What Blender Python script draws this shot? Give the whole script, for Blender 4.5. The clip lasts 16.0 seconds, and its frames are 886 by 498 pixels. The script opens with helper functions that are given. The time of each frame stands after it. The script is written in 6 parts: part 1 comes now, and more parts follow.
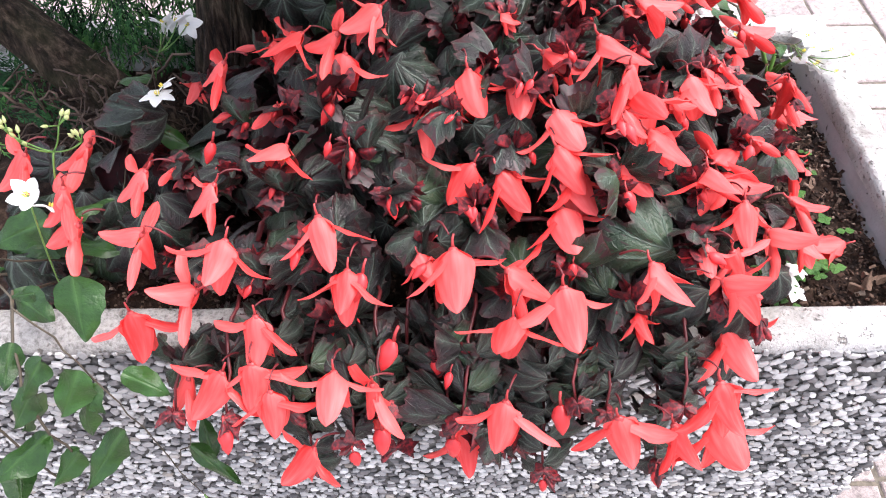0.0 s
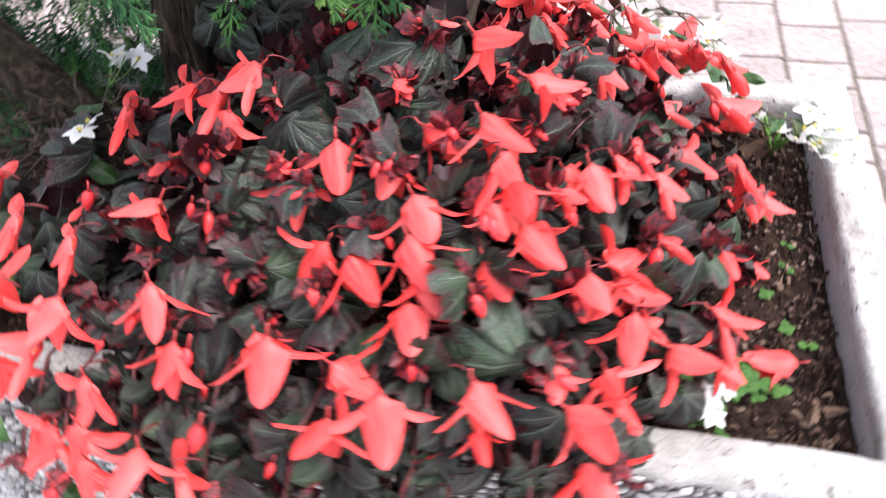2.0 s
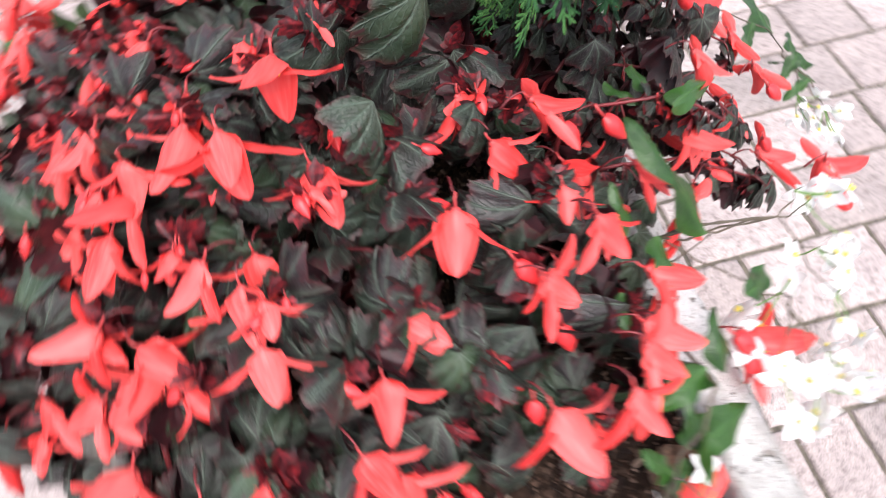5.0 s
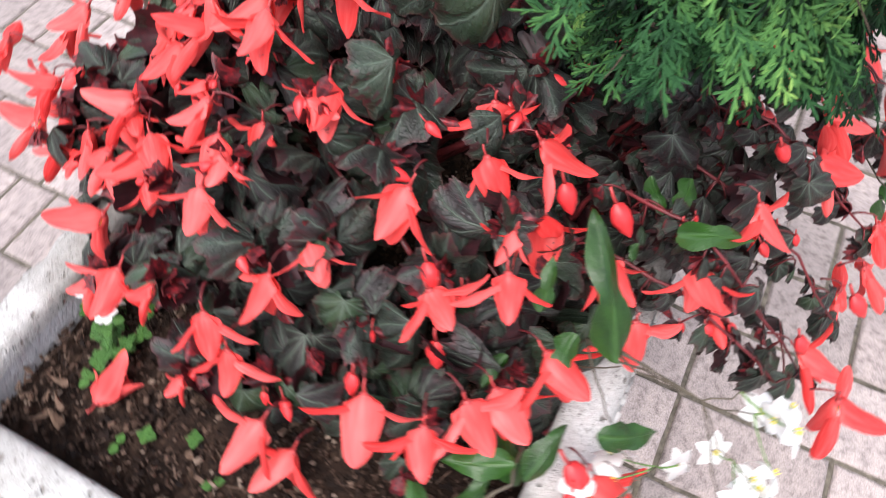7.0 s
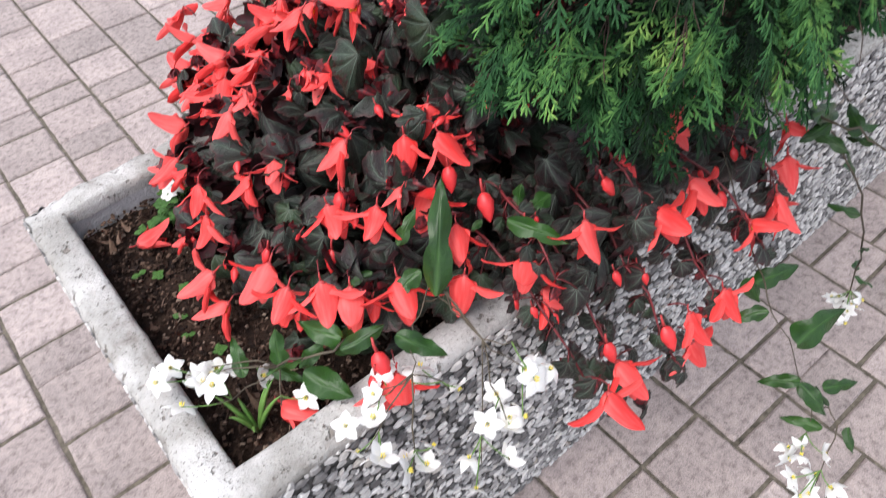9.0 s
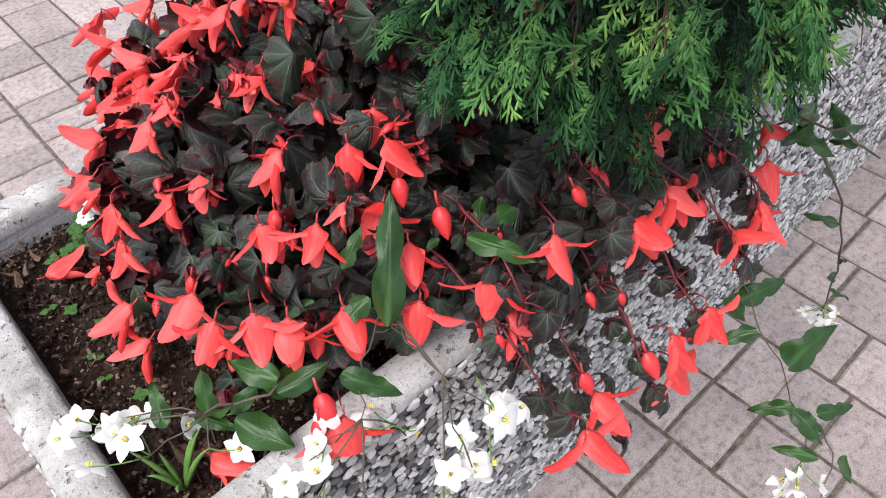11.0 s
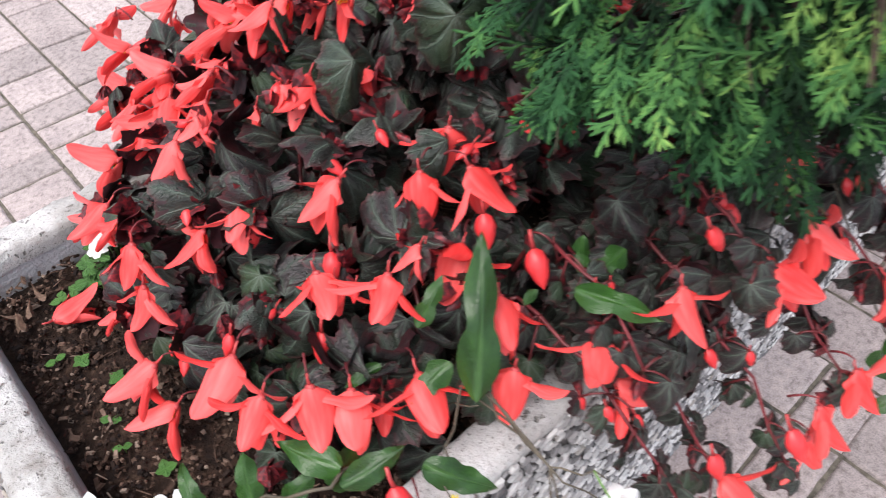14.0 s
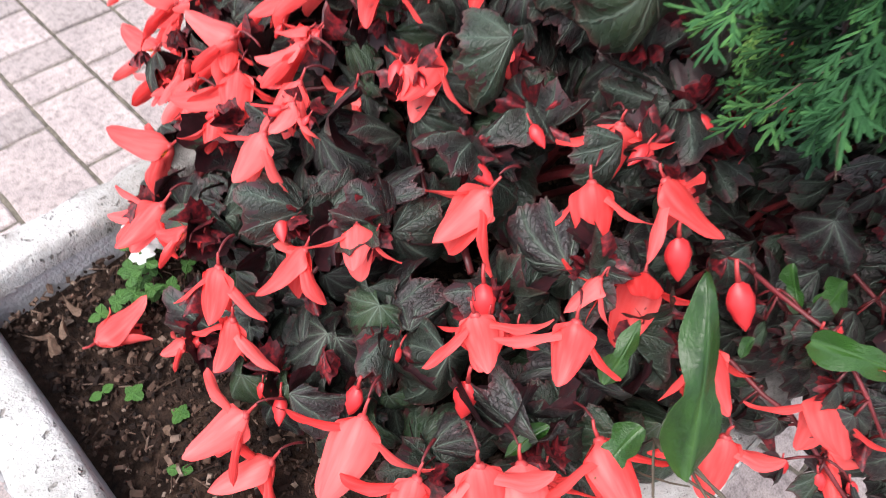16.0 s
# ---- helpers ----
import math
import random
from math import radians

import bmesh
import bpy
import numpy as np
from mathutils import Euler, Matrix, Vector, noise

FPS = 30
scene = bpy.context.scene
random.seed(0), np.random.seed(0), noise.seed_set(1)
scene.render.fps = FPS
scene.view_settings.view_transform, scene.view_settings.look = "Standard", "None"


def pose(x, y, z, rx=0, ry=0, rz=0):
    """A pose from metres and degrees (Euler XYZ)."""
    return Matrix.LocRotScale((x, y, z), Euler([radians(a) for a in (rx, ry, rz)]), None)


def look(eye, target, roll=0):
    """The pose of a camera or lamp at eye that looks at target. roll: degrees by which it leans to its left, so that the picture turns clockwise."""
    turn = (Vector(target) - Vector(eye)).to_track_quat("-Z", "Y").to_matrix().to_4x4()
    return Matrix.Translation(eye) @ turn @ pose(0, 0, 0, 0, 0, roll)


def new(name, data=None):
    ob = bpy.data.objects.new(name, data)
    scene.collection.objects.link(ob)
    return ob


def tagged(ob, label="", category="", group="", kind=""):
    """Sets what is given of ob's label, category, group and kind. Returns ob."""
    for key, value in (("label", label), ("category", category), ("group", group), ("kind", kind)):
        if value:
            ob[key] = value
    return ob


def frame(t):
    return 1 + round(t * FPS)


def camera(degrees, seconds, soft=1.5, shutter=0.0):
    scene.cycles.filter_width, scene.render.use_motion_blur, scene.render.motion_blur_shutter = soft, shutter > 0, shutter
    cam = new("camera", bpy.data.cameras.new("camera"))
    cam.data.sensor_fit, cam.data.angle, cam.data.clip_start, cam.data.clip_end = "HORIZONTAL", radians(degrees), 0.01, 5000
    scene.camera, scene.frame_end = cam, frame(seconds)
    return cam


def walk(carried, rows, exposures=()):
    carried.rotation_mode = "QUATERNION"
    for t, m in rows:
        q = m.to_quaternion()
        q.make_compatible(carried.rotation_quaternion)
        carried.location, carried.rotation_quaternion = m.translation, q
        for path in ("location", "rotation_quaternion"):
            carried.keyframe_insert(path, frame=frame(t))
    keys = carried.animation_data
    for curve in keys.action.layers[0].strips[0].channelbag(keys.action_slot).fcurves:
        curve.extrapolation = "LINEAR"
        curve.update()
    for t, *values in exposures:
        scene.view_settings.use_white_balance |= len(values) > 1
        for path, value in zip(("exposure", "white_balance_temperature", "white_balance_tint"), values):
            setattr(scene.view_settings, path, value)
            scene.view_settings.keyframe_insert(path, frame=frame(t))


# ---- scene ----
import collections

cam = camera(63.5, 16.0, soft=1.0, shutter=0.9)
PATH = [
    (0, (-0.4548, -0.3126, 1.0109), (-0.4724, 0.3177, 0.2348), -1.53),
    (0.5, (-0.4549, -0.3109, 1.0090), (-0.4796, 0.3241, 0.2369), -1.87),
    (1, (-0.4389, -0.2900, 1.0069), (-0.4574, 0.3485, 0.2375), -3.07),
    (1.5, (-0.3848, -0.2615, 1.0086), (-0.4525, 0.3688, 0.2352), -5.99),
    (2, (-0.2752, -0.2226, 1.0095), (-0.4514, 0.3944, 0.2426), -6.47),
    (2.5, (-0.1763, -0.2160, 1.0249), (-0.4631, 0.3400, 0.2448), -8.06),
    (3, (-0.1098, -0.1453, 1.0161), (-0.4573, 0.3584, 0.2252), -8.46),
    (3.5, (-0.0810, -0.0131, 0.9681), (-0.4649, 0.4483, 0.1682), -5.03),
    (4, (-0.0785, 0.0790, 0.9590), (-0.5351, 0.4383, 0.1452), -7.48),
    (4.5, (-0.0607, 0.1561, 0.9540), (-0.5941, 0.4004, 0.1442), -7.69),
    (5, (-0.0096, 0.2594, 0.9821), (-0.5768, 0.3291, 0.1614), -8.24),
    (5.2, (0.0150, 0.2961, 1.0005), (-0.5509, 0.3060, 0.1761), -8.64),
    (7.3, (-0.0560, 0.5053, 1.0040), (-0.4872, 0.2003, 0.1549), -2.54),
    (7.5, (-0.0663, 0.5503, 1.0160), (-0.4618, 0.2083, 0.1636), -4.09),
    (8, (-0.0426, 0.6827, 1.0304), (-0.4084, 0.2278, 0.2185), -5.14),
    (8.5, (-0.0318, 0.7425, 1.0625), (-0.3959, 0.2284, 0.2859), -5.59),
    (9, (-0.0271, 0.7660, 1.0739), (-0.4241, 0.2451, 0.3182), -3.38),
    (9.5, (-0.0457, 0.7584, 1.0672), (-0.4690, 0.2217, 0.3372), -3.11),
    (9.7, (-0.0557, 0.7467, 1.0462), (-0.4962, 0.2298, 0.3122), -2.12),
    (11.8, (-0.0696, 0.7167, 1.0100), (-0.5257, 0.2191, 0.2721), -0.95),
    (12, (-0.0741, 0.7099, 1.0074), (-0.5210, 0.2085, 0.2665), -1.70),
    (12.5, (-0.0789, 0.7019, 0.9969), (-0.5176, 0.2016, 0.2505), -2.71),
    (13, (-0.0846, 0.6838, 0.9903), (-0.5195, 0.1856, 0.2402), -2.42),
    (13.5, (-0.0879, 0.6485, 0.9786), (-0.5404, 0.1427, 0.2442), -1.69),
    (14, (-0.0853, 0.6179, 0.9604), (-0.5352, 0.1138, 0.2232), -1.45),
    (14.5, (-0.0676, 0.5749, 0.9520), (-0.5121, 0.0850, 0.2021), -0.62),
    (15, (-0.0603, 0.5353, 0.9421), (-0.5181, 0.0598, 0.1910), 0.31),
    (15.5, (-0.0629, 0.4929, 0.9278), (-0.5239, 0.0327, 0.1691), 1.02),
    (16, (-0.0694, 0.4669, 0.9161), (-0.5183, 0.0369, 0.1328), 2.38),
]
walk(cam, [(t, look(eye, target, roll)) for t, eye, target, roll in PATH],
     exposures=((0.0, 1.75, 6500, 16), (1.5, 1.82, 6500, 16), (2.5, 1.52, 6500, 15), (3.5, 1.38, 6500, 15), (4.2, 1.36, 6500, 15), (5.0, 1.48, 6500, 14), (7.5, 1.18, 6500, 13), (9.0, 0.93, 6500, 12), (12.5, 1.04, 6500, 12), (14.5, 1.24, 6500, 13), (16.0, 1.40, 6500, 13)))

# ---- daylight: bright overcast sky with a broad soft sun ----
world = bpy.data.worlds.new("overcast_sky")
scene.world = world
world.use_nodes = True
wn = world.node_tree.nodes
sky = wn.new("ShaderNodeTexSky")
sky.sky_type = "NISHITA"
sky.sun_disc = False
sky.sun_elevation = radians(58)
sky.sun_rotation = radians(86)
sky.air_density, sky.dust_density, sky.ozone_density = 1.0, 3.0, 1.5
veil = wn.new("ShaderNodeMix")   # thin cloud: the blue is paled towards grey-white
veil.data_type = "RGBA"
veil.inputs[0].default_value = 0.45
veil.inputs[7].default_value = (5.6, 5.6, 5.7, 1.0)
world.node_tree.links.new(sky.outputs[0], veil.inputs[6])
world.node_tree.links.new(veil.outputs[2], wn["Background"].inputs[0])
wn["Background"].inputs[1].default_value = 0.13
sun_data = bpy.data.lights.new("sun", "SUN")
sun_data.energy, sun_data.angle, sun_data.color = 1.5, radians(40), (1.0, 0.98, 0.96)
sun = new("sun", sun_data)
sun.matrix_world = look((1.2, 0.32, 3.2), (-0.3, 0.25, 0.3))

# ---- sizes of the planter ----
PW, PL, PH, PT = 0.48, 2.3, 0.50, 0.040   # width, length, height, wall thickness
SOIL = 0.452


# ---- small tools ----
def mesh_of(name, bm, mats, smooth=True):
    me = bpy.data.meshes.new(name)
    bm.to_mesh(me)
    bm.free()
    for m in (mats if isinstance(mats, (list, tuple)) else [mats]):
        me.materials.append(m)
    if smooth:
        me.polygons.foreach_set("use_smooth", [True] * len(me.polygons))
    return me


def child(name, me, parent, m=None, label=""):
    """One object on a mesh, under a thing or a part; m is relative to the parent."""
    ob = new(name, me)
    ob.parent = parent
    if m is not None:
        ob.matrix_basis = m
    return tagged(ob, label)


def part(name, bm, mats, parent, label="", smooth=True):
    return child(name, mesh_of(name, bm, mats, smooth), parent, None, label)


def thing(name, at, label, category, group="", kind=""):
    ob = new(name)
    ob.empty_display_size = 0.05
    ob.location = at
    return tagged(ob, label, category, group, kind)


def tube(bm, pts, radii, sides=6, mat=0):
    """A tapered round stem along points."""
    pts = [Vector(p) for p in pts]
    rings = []
    for i, p in enumerate(pts):
        d = (pts[min(i + 1, len(pts) - 1)] - pts[max(i - 1, 0)]).normalized()
        a = d.cross(Vector((0.31, 0.87, 0.39))).normalized()
        b = d.cross(a)
        r = radii[i] if isinstance(radii, (list, tuple)) else radii
        rings.append([bm.verts.new(p + r * (math.cos(k * 2 * math.pi / sides) * a + math.sin(k * 2 * math.pi / sides) * b)) for k in range(sides)])
    for r0, r1 in zip(rings, rings[1:]):
        for k in range(sides):
            f = bm.faces.new((r0[k], r0[(k + 1) % sides], r1[(k + 1) % sides], r1[k]))
            f.material_index = mat
    for ring in (rings[0][::-1], rings[-1]):
        bm.faces.new(ring).material_index = mat
    return bm


def bend(a, b, sag=0.0, n=6, wob=0.0, rng=random):
    """Points from a to b, lifted or sagging in the middle."""
    a, b = Vector(a), Vector(b)
    out = []
    for i in range(n + 1):
        u = i / n
        p = a.lerp(b, u)
        p.z -= sag * 4 * u * (1 - u)
        if 0 < i < n and wob:
            p += Vector((rng.uniform(-wob, wob), rng.uniform(-wob, wob), rng.uniform(-wob, wob)))
        out.append(p)
    return out


def frame_of(out, up=(0, 0, 1), roll=0.0):
    """A rotation whose y axis is 'out' and whose z axis is as near to 'up' as can be."""
    y = Vector(out).normalized()
    x = y.cross(Vector(up))
    x = x.normalized() if x.length > 1e-4 else Vector((1, 0, 0))
    z = x.cross(y)
    m = Matrix((x, y, z)).transposed()
    return m.to_4x4() @ Matrix.Rotation(roll, 4, "Y")


# ---- materials ----
def material(name, rough=0.6, metal=0.0, spec=0.5):
    m = bpy.data.materials.new(name)
    m.use_nodes = True
    nt = m.node_tree
    p = nt.nodes["Principled BSDF"]
    p.inputs["Roughness"].default_value = rough
    p.inputs["Metallic"].default_value = metal
    p.inputs["Specular IOR Level"].default_value = spec
    return m, nt, p


def noise_node(nt, scale, detail=4.0, rough=0.6, coord="Object", vec=None):
    n = nt.nodes.new("ShaderNodeTexNoise")
    n.inputs["Scale"].default_value, n.inputs["Detail"].default_value, n.inputs["Roughness"].default_value = scale, detail, rough
    if vec is None:
        tc = nt.nodes.new("ShaderNodeTexCoord")
        vec = tc.outputs[coord]
    nt.links.new(vec, n.inputs["Vector"])
    return n


def ramp(nt, fac, stops):
    r = nt.nodes.new("ShaderNodeValToRGB")
    el = r.color_ramp.elements
    while len(el) < len(stops):
        el.new(0.5)
    for e, (pos, col) in zip(el, stops):
        e.position, e.color = pos, (*col, 1.0)
    nt.links.new(fac, r.inputs[0])
    return r


def mix(nt, fac, a, b, mode="MIX"):
    n = nt.nodes.new("ShaderNodeMix")
    n.data_type, n.blend_type = "RGBA", mode
    for sock, v in ((n.inputs[0], fac), (n.inputs[6], a), (n.inputs[7], b)):
        if isinstance(v, (int, float)):
            sock.default_value = v
        elif isinstance(v, tuple):
            sock.default_value = (*v, 1.0)
        else:
            nt.links.new(v, sock)
    return n.outputs[2]


def maths(nt, op, a, b=0.0, c=0.0):
    n = nt.nodes.new("ShaderNodeMath")
    n.operation = op
    for sock, v in zip(n.inputs, (a, b, c)):
        if isinstance(v, (int, float)):
            sock.default_value = v
        else:
            nt.links.new(v, sock)
    return n.outputs[0]


def bump(nt, p, height, strength=0.3, dist=0.002):
    b = nt.nodes.new("ShaderNodeBump")
    b.inputs["Strength"].default_value, b.inputs["Distance"].default_value = strength, dist
    nt.links.new(height, b.inputs["Height"])
    nt.links.new(b.outputs[0], p.inputs["Normal"])


def random_value(nt):
    return nt.nodes.new("ShaderNodeObjectInfo").outputs["Random"]


def island_value(nt):
    return nt.nodes.new("ShaderNodeNewGeometry").outputs["Random Per Island"]


def plain_mix(name, stops, scale=40.0, rough=0.6, bumps=0.3, dist=0.001, spec=0.5, detail=5.0):
    m, nt, p = material(name, rough, 0.0, spec)
    n = noise_node(nt, scale, detail)
    nt.links.new(ramp(nt, n.outputs[0], stops).outputs[0], p.inputs["Base Color"])
    if bumps:
        bump(nt, p, n.outputs[0], bumps, dist)
    return m


def make_rim_paint():
    m, nt, p = material("whitewashed_concrete", 0.85, 0.0, 0.3)
    big = noise_node(nt, 22.0, 8.0, 0.72)
    fine = noise_node(nt, 190.0, 4.0, 0.7)
    spots = noise_node(nt, 95.0, 3.0, 0.6)
    base = ramp(nt, big.outputs[0], [(0.30, (0.36, 0.34, 0.32)), (0.45, (0.53, 0.525, 0.51)), (0.60, (0.66, 0.655, 0.645))]).outputs[0]
    dots = ramp(nt, spots.outputs[0], [(0.62, (0, 0, 0)), (0.70, (1, 1, 1))]).outputs[0]
    tiny = noise_node(nt, 330.0, 3.0, 0.6)
    specks = ramp(nt, tiny.outputs[0], [(0.60, (1, 1, 1)), (0.67, (0.45, 0.44, 0.42))]).outputs[0]
    base = mix(nt, 1.0, base, specks, "MULTIPLY")
    stain = noise_node(nt, 5.0, 5.0, 0.6)
    base = mix(nt, 1.0, base, ramp(nt, stain.outputs[0], [(0.40, (0.60, 0.59, 0.57)), (0.56, (1, 1, 1))]).outputs[0], "MULTIPLY")
    tc = nt.nodes.new("ShaderNodeTexCoord")
    sep = nt.nodes.new("ShaderNodeSeparateXYZ")
    nt.links.new(tc.outputs["Object"], sep.inputs[0])
    along = maths(nt, "ADD", sep.outputs[0], maths(nt, "MULTIPLY", maths(nt, "SUBTRACT", stain.outputs[0], 0.5), 0.35))
    bare = ramp(nt, maths(nt, "ADD", along, 1.0), [(0.58, (1, 1, 1)), (0.80, (0, 0, 0))]).outputs[0]
    grey = ramp(nt, fine.outputs[0], [(0.34, (0.20, 0.19, 0.175)), (0.52, (0.41, 0.395, 0.37)), (0.70, (0.50, 0.485, 0.46))]).outputs[0]
    base = mix(nt, bare, base, grey)
    nt.links.new(mix(nt, dots, base, (0.22, 0.20, 0.18)), p.inputs["Base Color"])
    h = mix(nt, 0.5, fine.outputs[0], big.outputs[0])
    bump(nt, p, mix(nt, dots, h, (0.0, 0.0, 0.0)), 0.9, 0.006)
    return m


def make_wall_concrete():
    m, nt, p = material("grey_concrete", 0.9, 0.0, 0.3)
    n = noise_node(nt, 14.0, 6.0)
    fine = noise_node(nt, 220.0, 2.0)
    holes = noise_node(nt, 62.0, 3.0, 0.6)
    pit = ramp(nt, holes.outputs[0], [(0.655, (0, 0, 0)), (0.69, (1, 1, 1))]).outputs[0]
    base = ramp(nt, n.outputs[0], [(0.3, (0.36, 0.36, 0.37)), (0.7, (0.52, 0.52, 0.53))]).outputs[0]
    nt.links.new(mix(nt, pit, base, (0.10, 0.095, 0.09)), p.inputs["Base Color"])
    bump(nt, p, mix(nt, pit, fine.outputs[0], (0.0, 0.0, 0.0)), 0.7, 0.003)
    return m


def make_pebbles():
    m, nt, p = material("washed_pebbles", 0.6, 0.0, 0.4)
    r = island_value(nt)
    n = noise_node(nt, 130.0, 4.0)
    c = ramp(nt, r, [(0.0, (0.09, 0.09, 0.092)), (0.16, (0.21, 0.205, 0.205)), (0.40, (0.42, 0.415, 0.41)), (0.66, (0.62, 0.615, 0.60)), (0.92, (0.84, 0.83, 0.81)), (1.0, (0.40, 0.36, 0.31))]).outputs[0]
    v = ramp(nt, n.outputs[0], [(0.3, (0.72, 0.72, 0.72)), (0.65, (1, 1, 1))]).outputs[0]
    nt.links.new(mix(nt, 1.0, c, v, "MULTIPLY"), p.inputs["Base Color"])
    bump(nt, p, n.outputs[0], 0.25, 0.0006)
    return m


def make_paver():
    m, nt, p = material("pinkish_paver", 0.85, 0.0, 0.3)
    r = maths(nt, "FRACT", maths(nt, "ADD", random_value(nt), island_value(nt)))
    tc = nt.nodes.new("ShaderNodeTexCoord")
    off = nt.nodes.new("ShaderNodeVectorMath")
    off.operation = "ADD"
    comb = nt.nodes.new("ShaderNodeCombineXYZ")
    nt.links.new(maths(nt, "MULTIPLY", r, 37.0), comb.inputs[0])
    nt.links.new(tc.outputs["Object"], off.inputs[0])
    nt.links.new(comb.outputs[0], off.inputs[1])
    big = noise_node(nt, 11.0, 4.0, vec=off.outputs[0])
    grain = noise_node(nt, 420.0, 3.0, 0.7, vec=off.outputs[0])
    tone = ramp(nt, r, [(0.0, (0.33, 0.285, 0.272)), (0.5, (0.41, 0.348, 0.333)), (1.0, (0.48, 0.412, 0.395))]).outputs[0]
    dirt = ramp(nt, big.outputs[0], [(0.3, (0.78, 0.78, 0.79)), (0.6, (1, 1, 1))]).outputs[0]
    mid = noise_node(nt, 75.0, 5.0, 0.7, vec=off.outputs[0])
    dirt = mix(nt, 1.0, dirt, ramp(nt, mid.outputs[0], [(0.34, (0.58, 0.57, 0.56)), (0.5, (0.98, 0.98, 0.98)), (0.68, (1.16, 1.14, 1.12))]).outputs[0], "MULTIPLY")
    sp = ramp(nt, grain.outputs[0], [(0.3, (0.6, 0.6, 0.6)), (0.5, (1, 1, 1)), (0.72, (1.28, 1.26, 1.24))]).outputs[0]
    c = mix(nt, 1.0, mix(nt, 1.0, tone, dirt, "MULTIPLY"), sp, "MULTIPLY")
    nt.links.new(c, p.inputs["Base Color"])
    bump(nt, p, mix(nt, 0.5, grain.outputs[0], mid.outputs[0]), 0.8, 0.003)
    return m


def make_leaf_top(name, dark, light, vein, veins=7.0, rough=0.42, spec=0.45, net_share=0.24, relief=0.7):
    """Leaf upper side: veins fan out from the stalk; the UV holds angle and distance."""
    m, nt, p = material(name, rough, 0.0, spec)
    uv = nt.nodes.new("ShaderNodeUVMap")
    uv.uv_map = "fan"
    sep = nt.nodes.new("ShaderNodeSeparateXYZ")
    nt.links.new(uv.outputs[0], sep.inputs[0])
    a, d = sep.outputs[0], sep.outputs[1]
    n = noise_node(nt, 5.0, 4.0)
    wr = noise_node(nt, 15.0, 3.0, 0.55)
    r = random_value(nt)
    f = maths(nt, "ABSOLUTE", maths(nt, "SUBTRACT", maths(nt, "FRACT", maths(nt, "ADD", maths(nt, "MULTIPLY", a, veins), 0.5)), 0.5))
    width = maths(nt, "ADD", 0.026, maths(nt, "DIVIDE", 0.020, maths(nt, "ADD", d, 0.07)))
    line = maths(nt, "SUBTRACT", 1.0, maths(nt, "SMOOTH_MIN", maths(nt, "DIVIDE", f, width), 1.0, 0.2))
    line = maths(nt, "MULTIPLY", maths(nt, "MAXIMUM", line, 0.0), maths(nt, "SUBTRACT", 1.15, d))
    f2 = maths(nt, "ABSOLUTE", maths(nt, "SUBTRACT", maths(nt, "FRACT", maths(nt, "ADD", maths(nt, "MULTIPLY", a, veins * 3.0), 0.5)), 0.5))
    branch = maths(nt, "FRACT", maths(nt, "ADD", maths(nt, "SUBTRACT", maths(nt, "MULTIPLY", d, 5.0), maths(nt, "MULTIPLY", f, 4.0)), 0.5))
    branch = maths(nt, "DIVIDE", maths(nt, "ABSOLUTE", maths(nt, "SUBTRACT", branch, 0.5)), 0.10)
    fine = maths(nt, "MULTIPLY", maths(nt, "MAXIMUM", maths(nt, "SUBTRACT", 1.0, maths(nt, "MINIMUM", branch, maths(nt, "DIVIDE", f2, 0.10))), 0.0), net_share)
    line = maths(nt, "MAXIMUM", line, fine)
    tc = nt.nodes.new("ShaderNodeTexCoord")
    cell = nt.nodes.new("ShaderNodeTexVoronoi")
    cell.feature = "DISTANCE_TO_EDGE"
    cell.inputs["Scale"].default_value = 17.0
    nt.links.new(tc.outputs["Object"], cell.inputs["Vector"])
    net = maths(nt, "MAXIMUM", maths(nt, "SUBTRACT", 1.0, maths(nt, "DIVIDE", cell.outputs["Distance"], 0.10)), 0.0)
    v = maths(nt, "MINIMUM", maths(nt, "ADD", line, maths(nt, "MULTIPLY", net, 0.07)), 1.0)
    body = ramp(nt, n.outputs[0], [(0.35, dark), (0.8, light)]).outputs[0]
    body = mix(nt, maths(nt, "MULTIPLY", maths(nt, "POWER", r, 2.0), 0.8), body, light)
    nt.links.new(mix(nt, maths(nt, "MULTIPLY", v, 0.56), body, vein), p.inputs["Base Color"])
    h = maths(nt, "ADD", maths(nt, "ADD", maths(nt, "MULTIPLY", n.outputs[0], 0.6), maths(nt, "MULTIPLY", wr.outputs[0], 0.55)), maths(nt, "SUBTRACT", maths(nt, "MULTIPLY", maths(nt, "MINIMUM", cell.outputs["Distance"], 0.25), 0.45), line))
    bump(nt, p, h, relief, 0.0018)
    return m


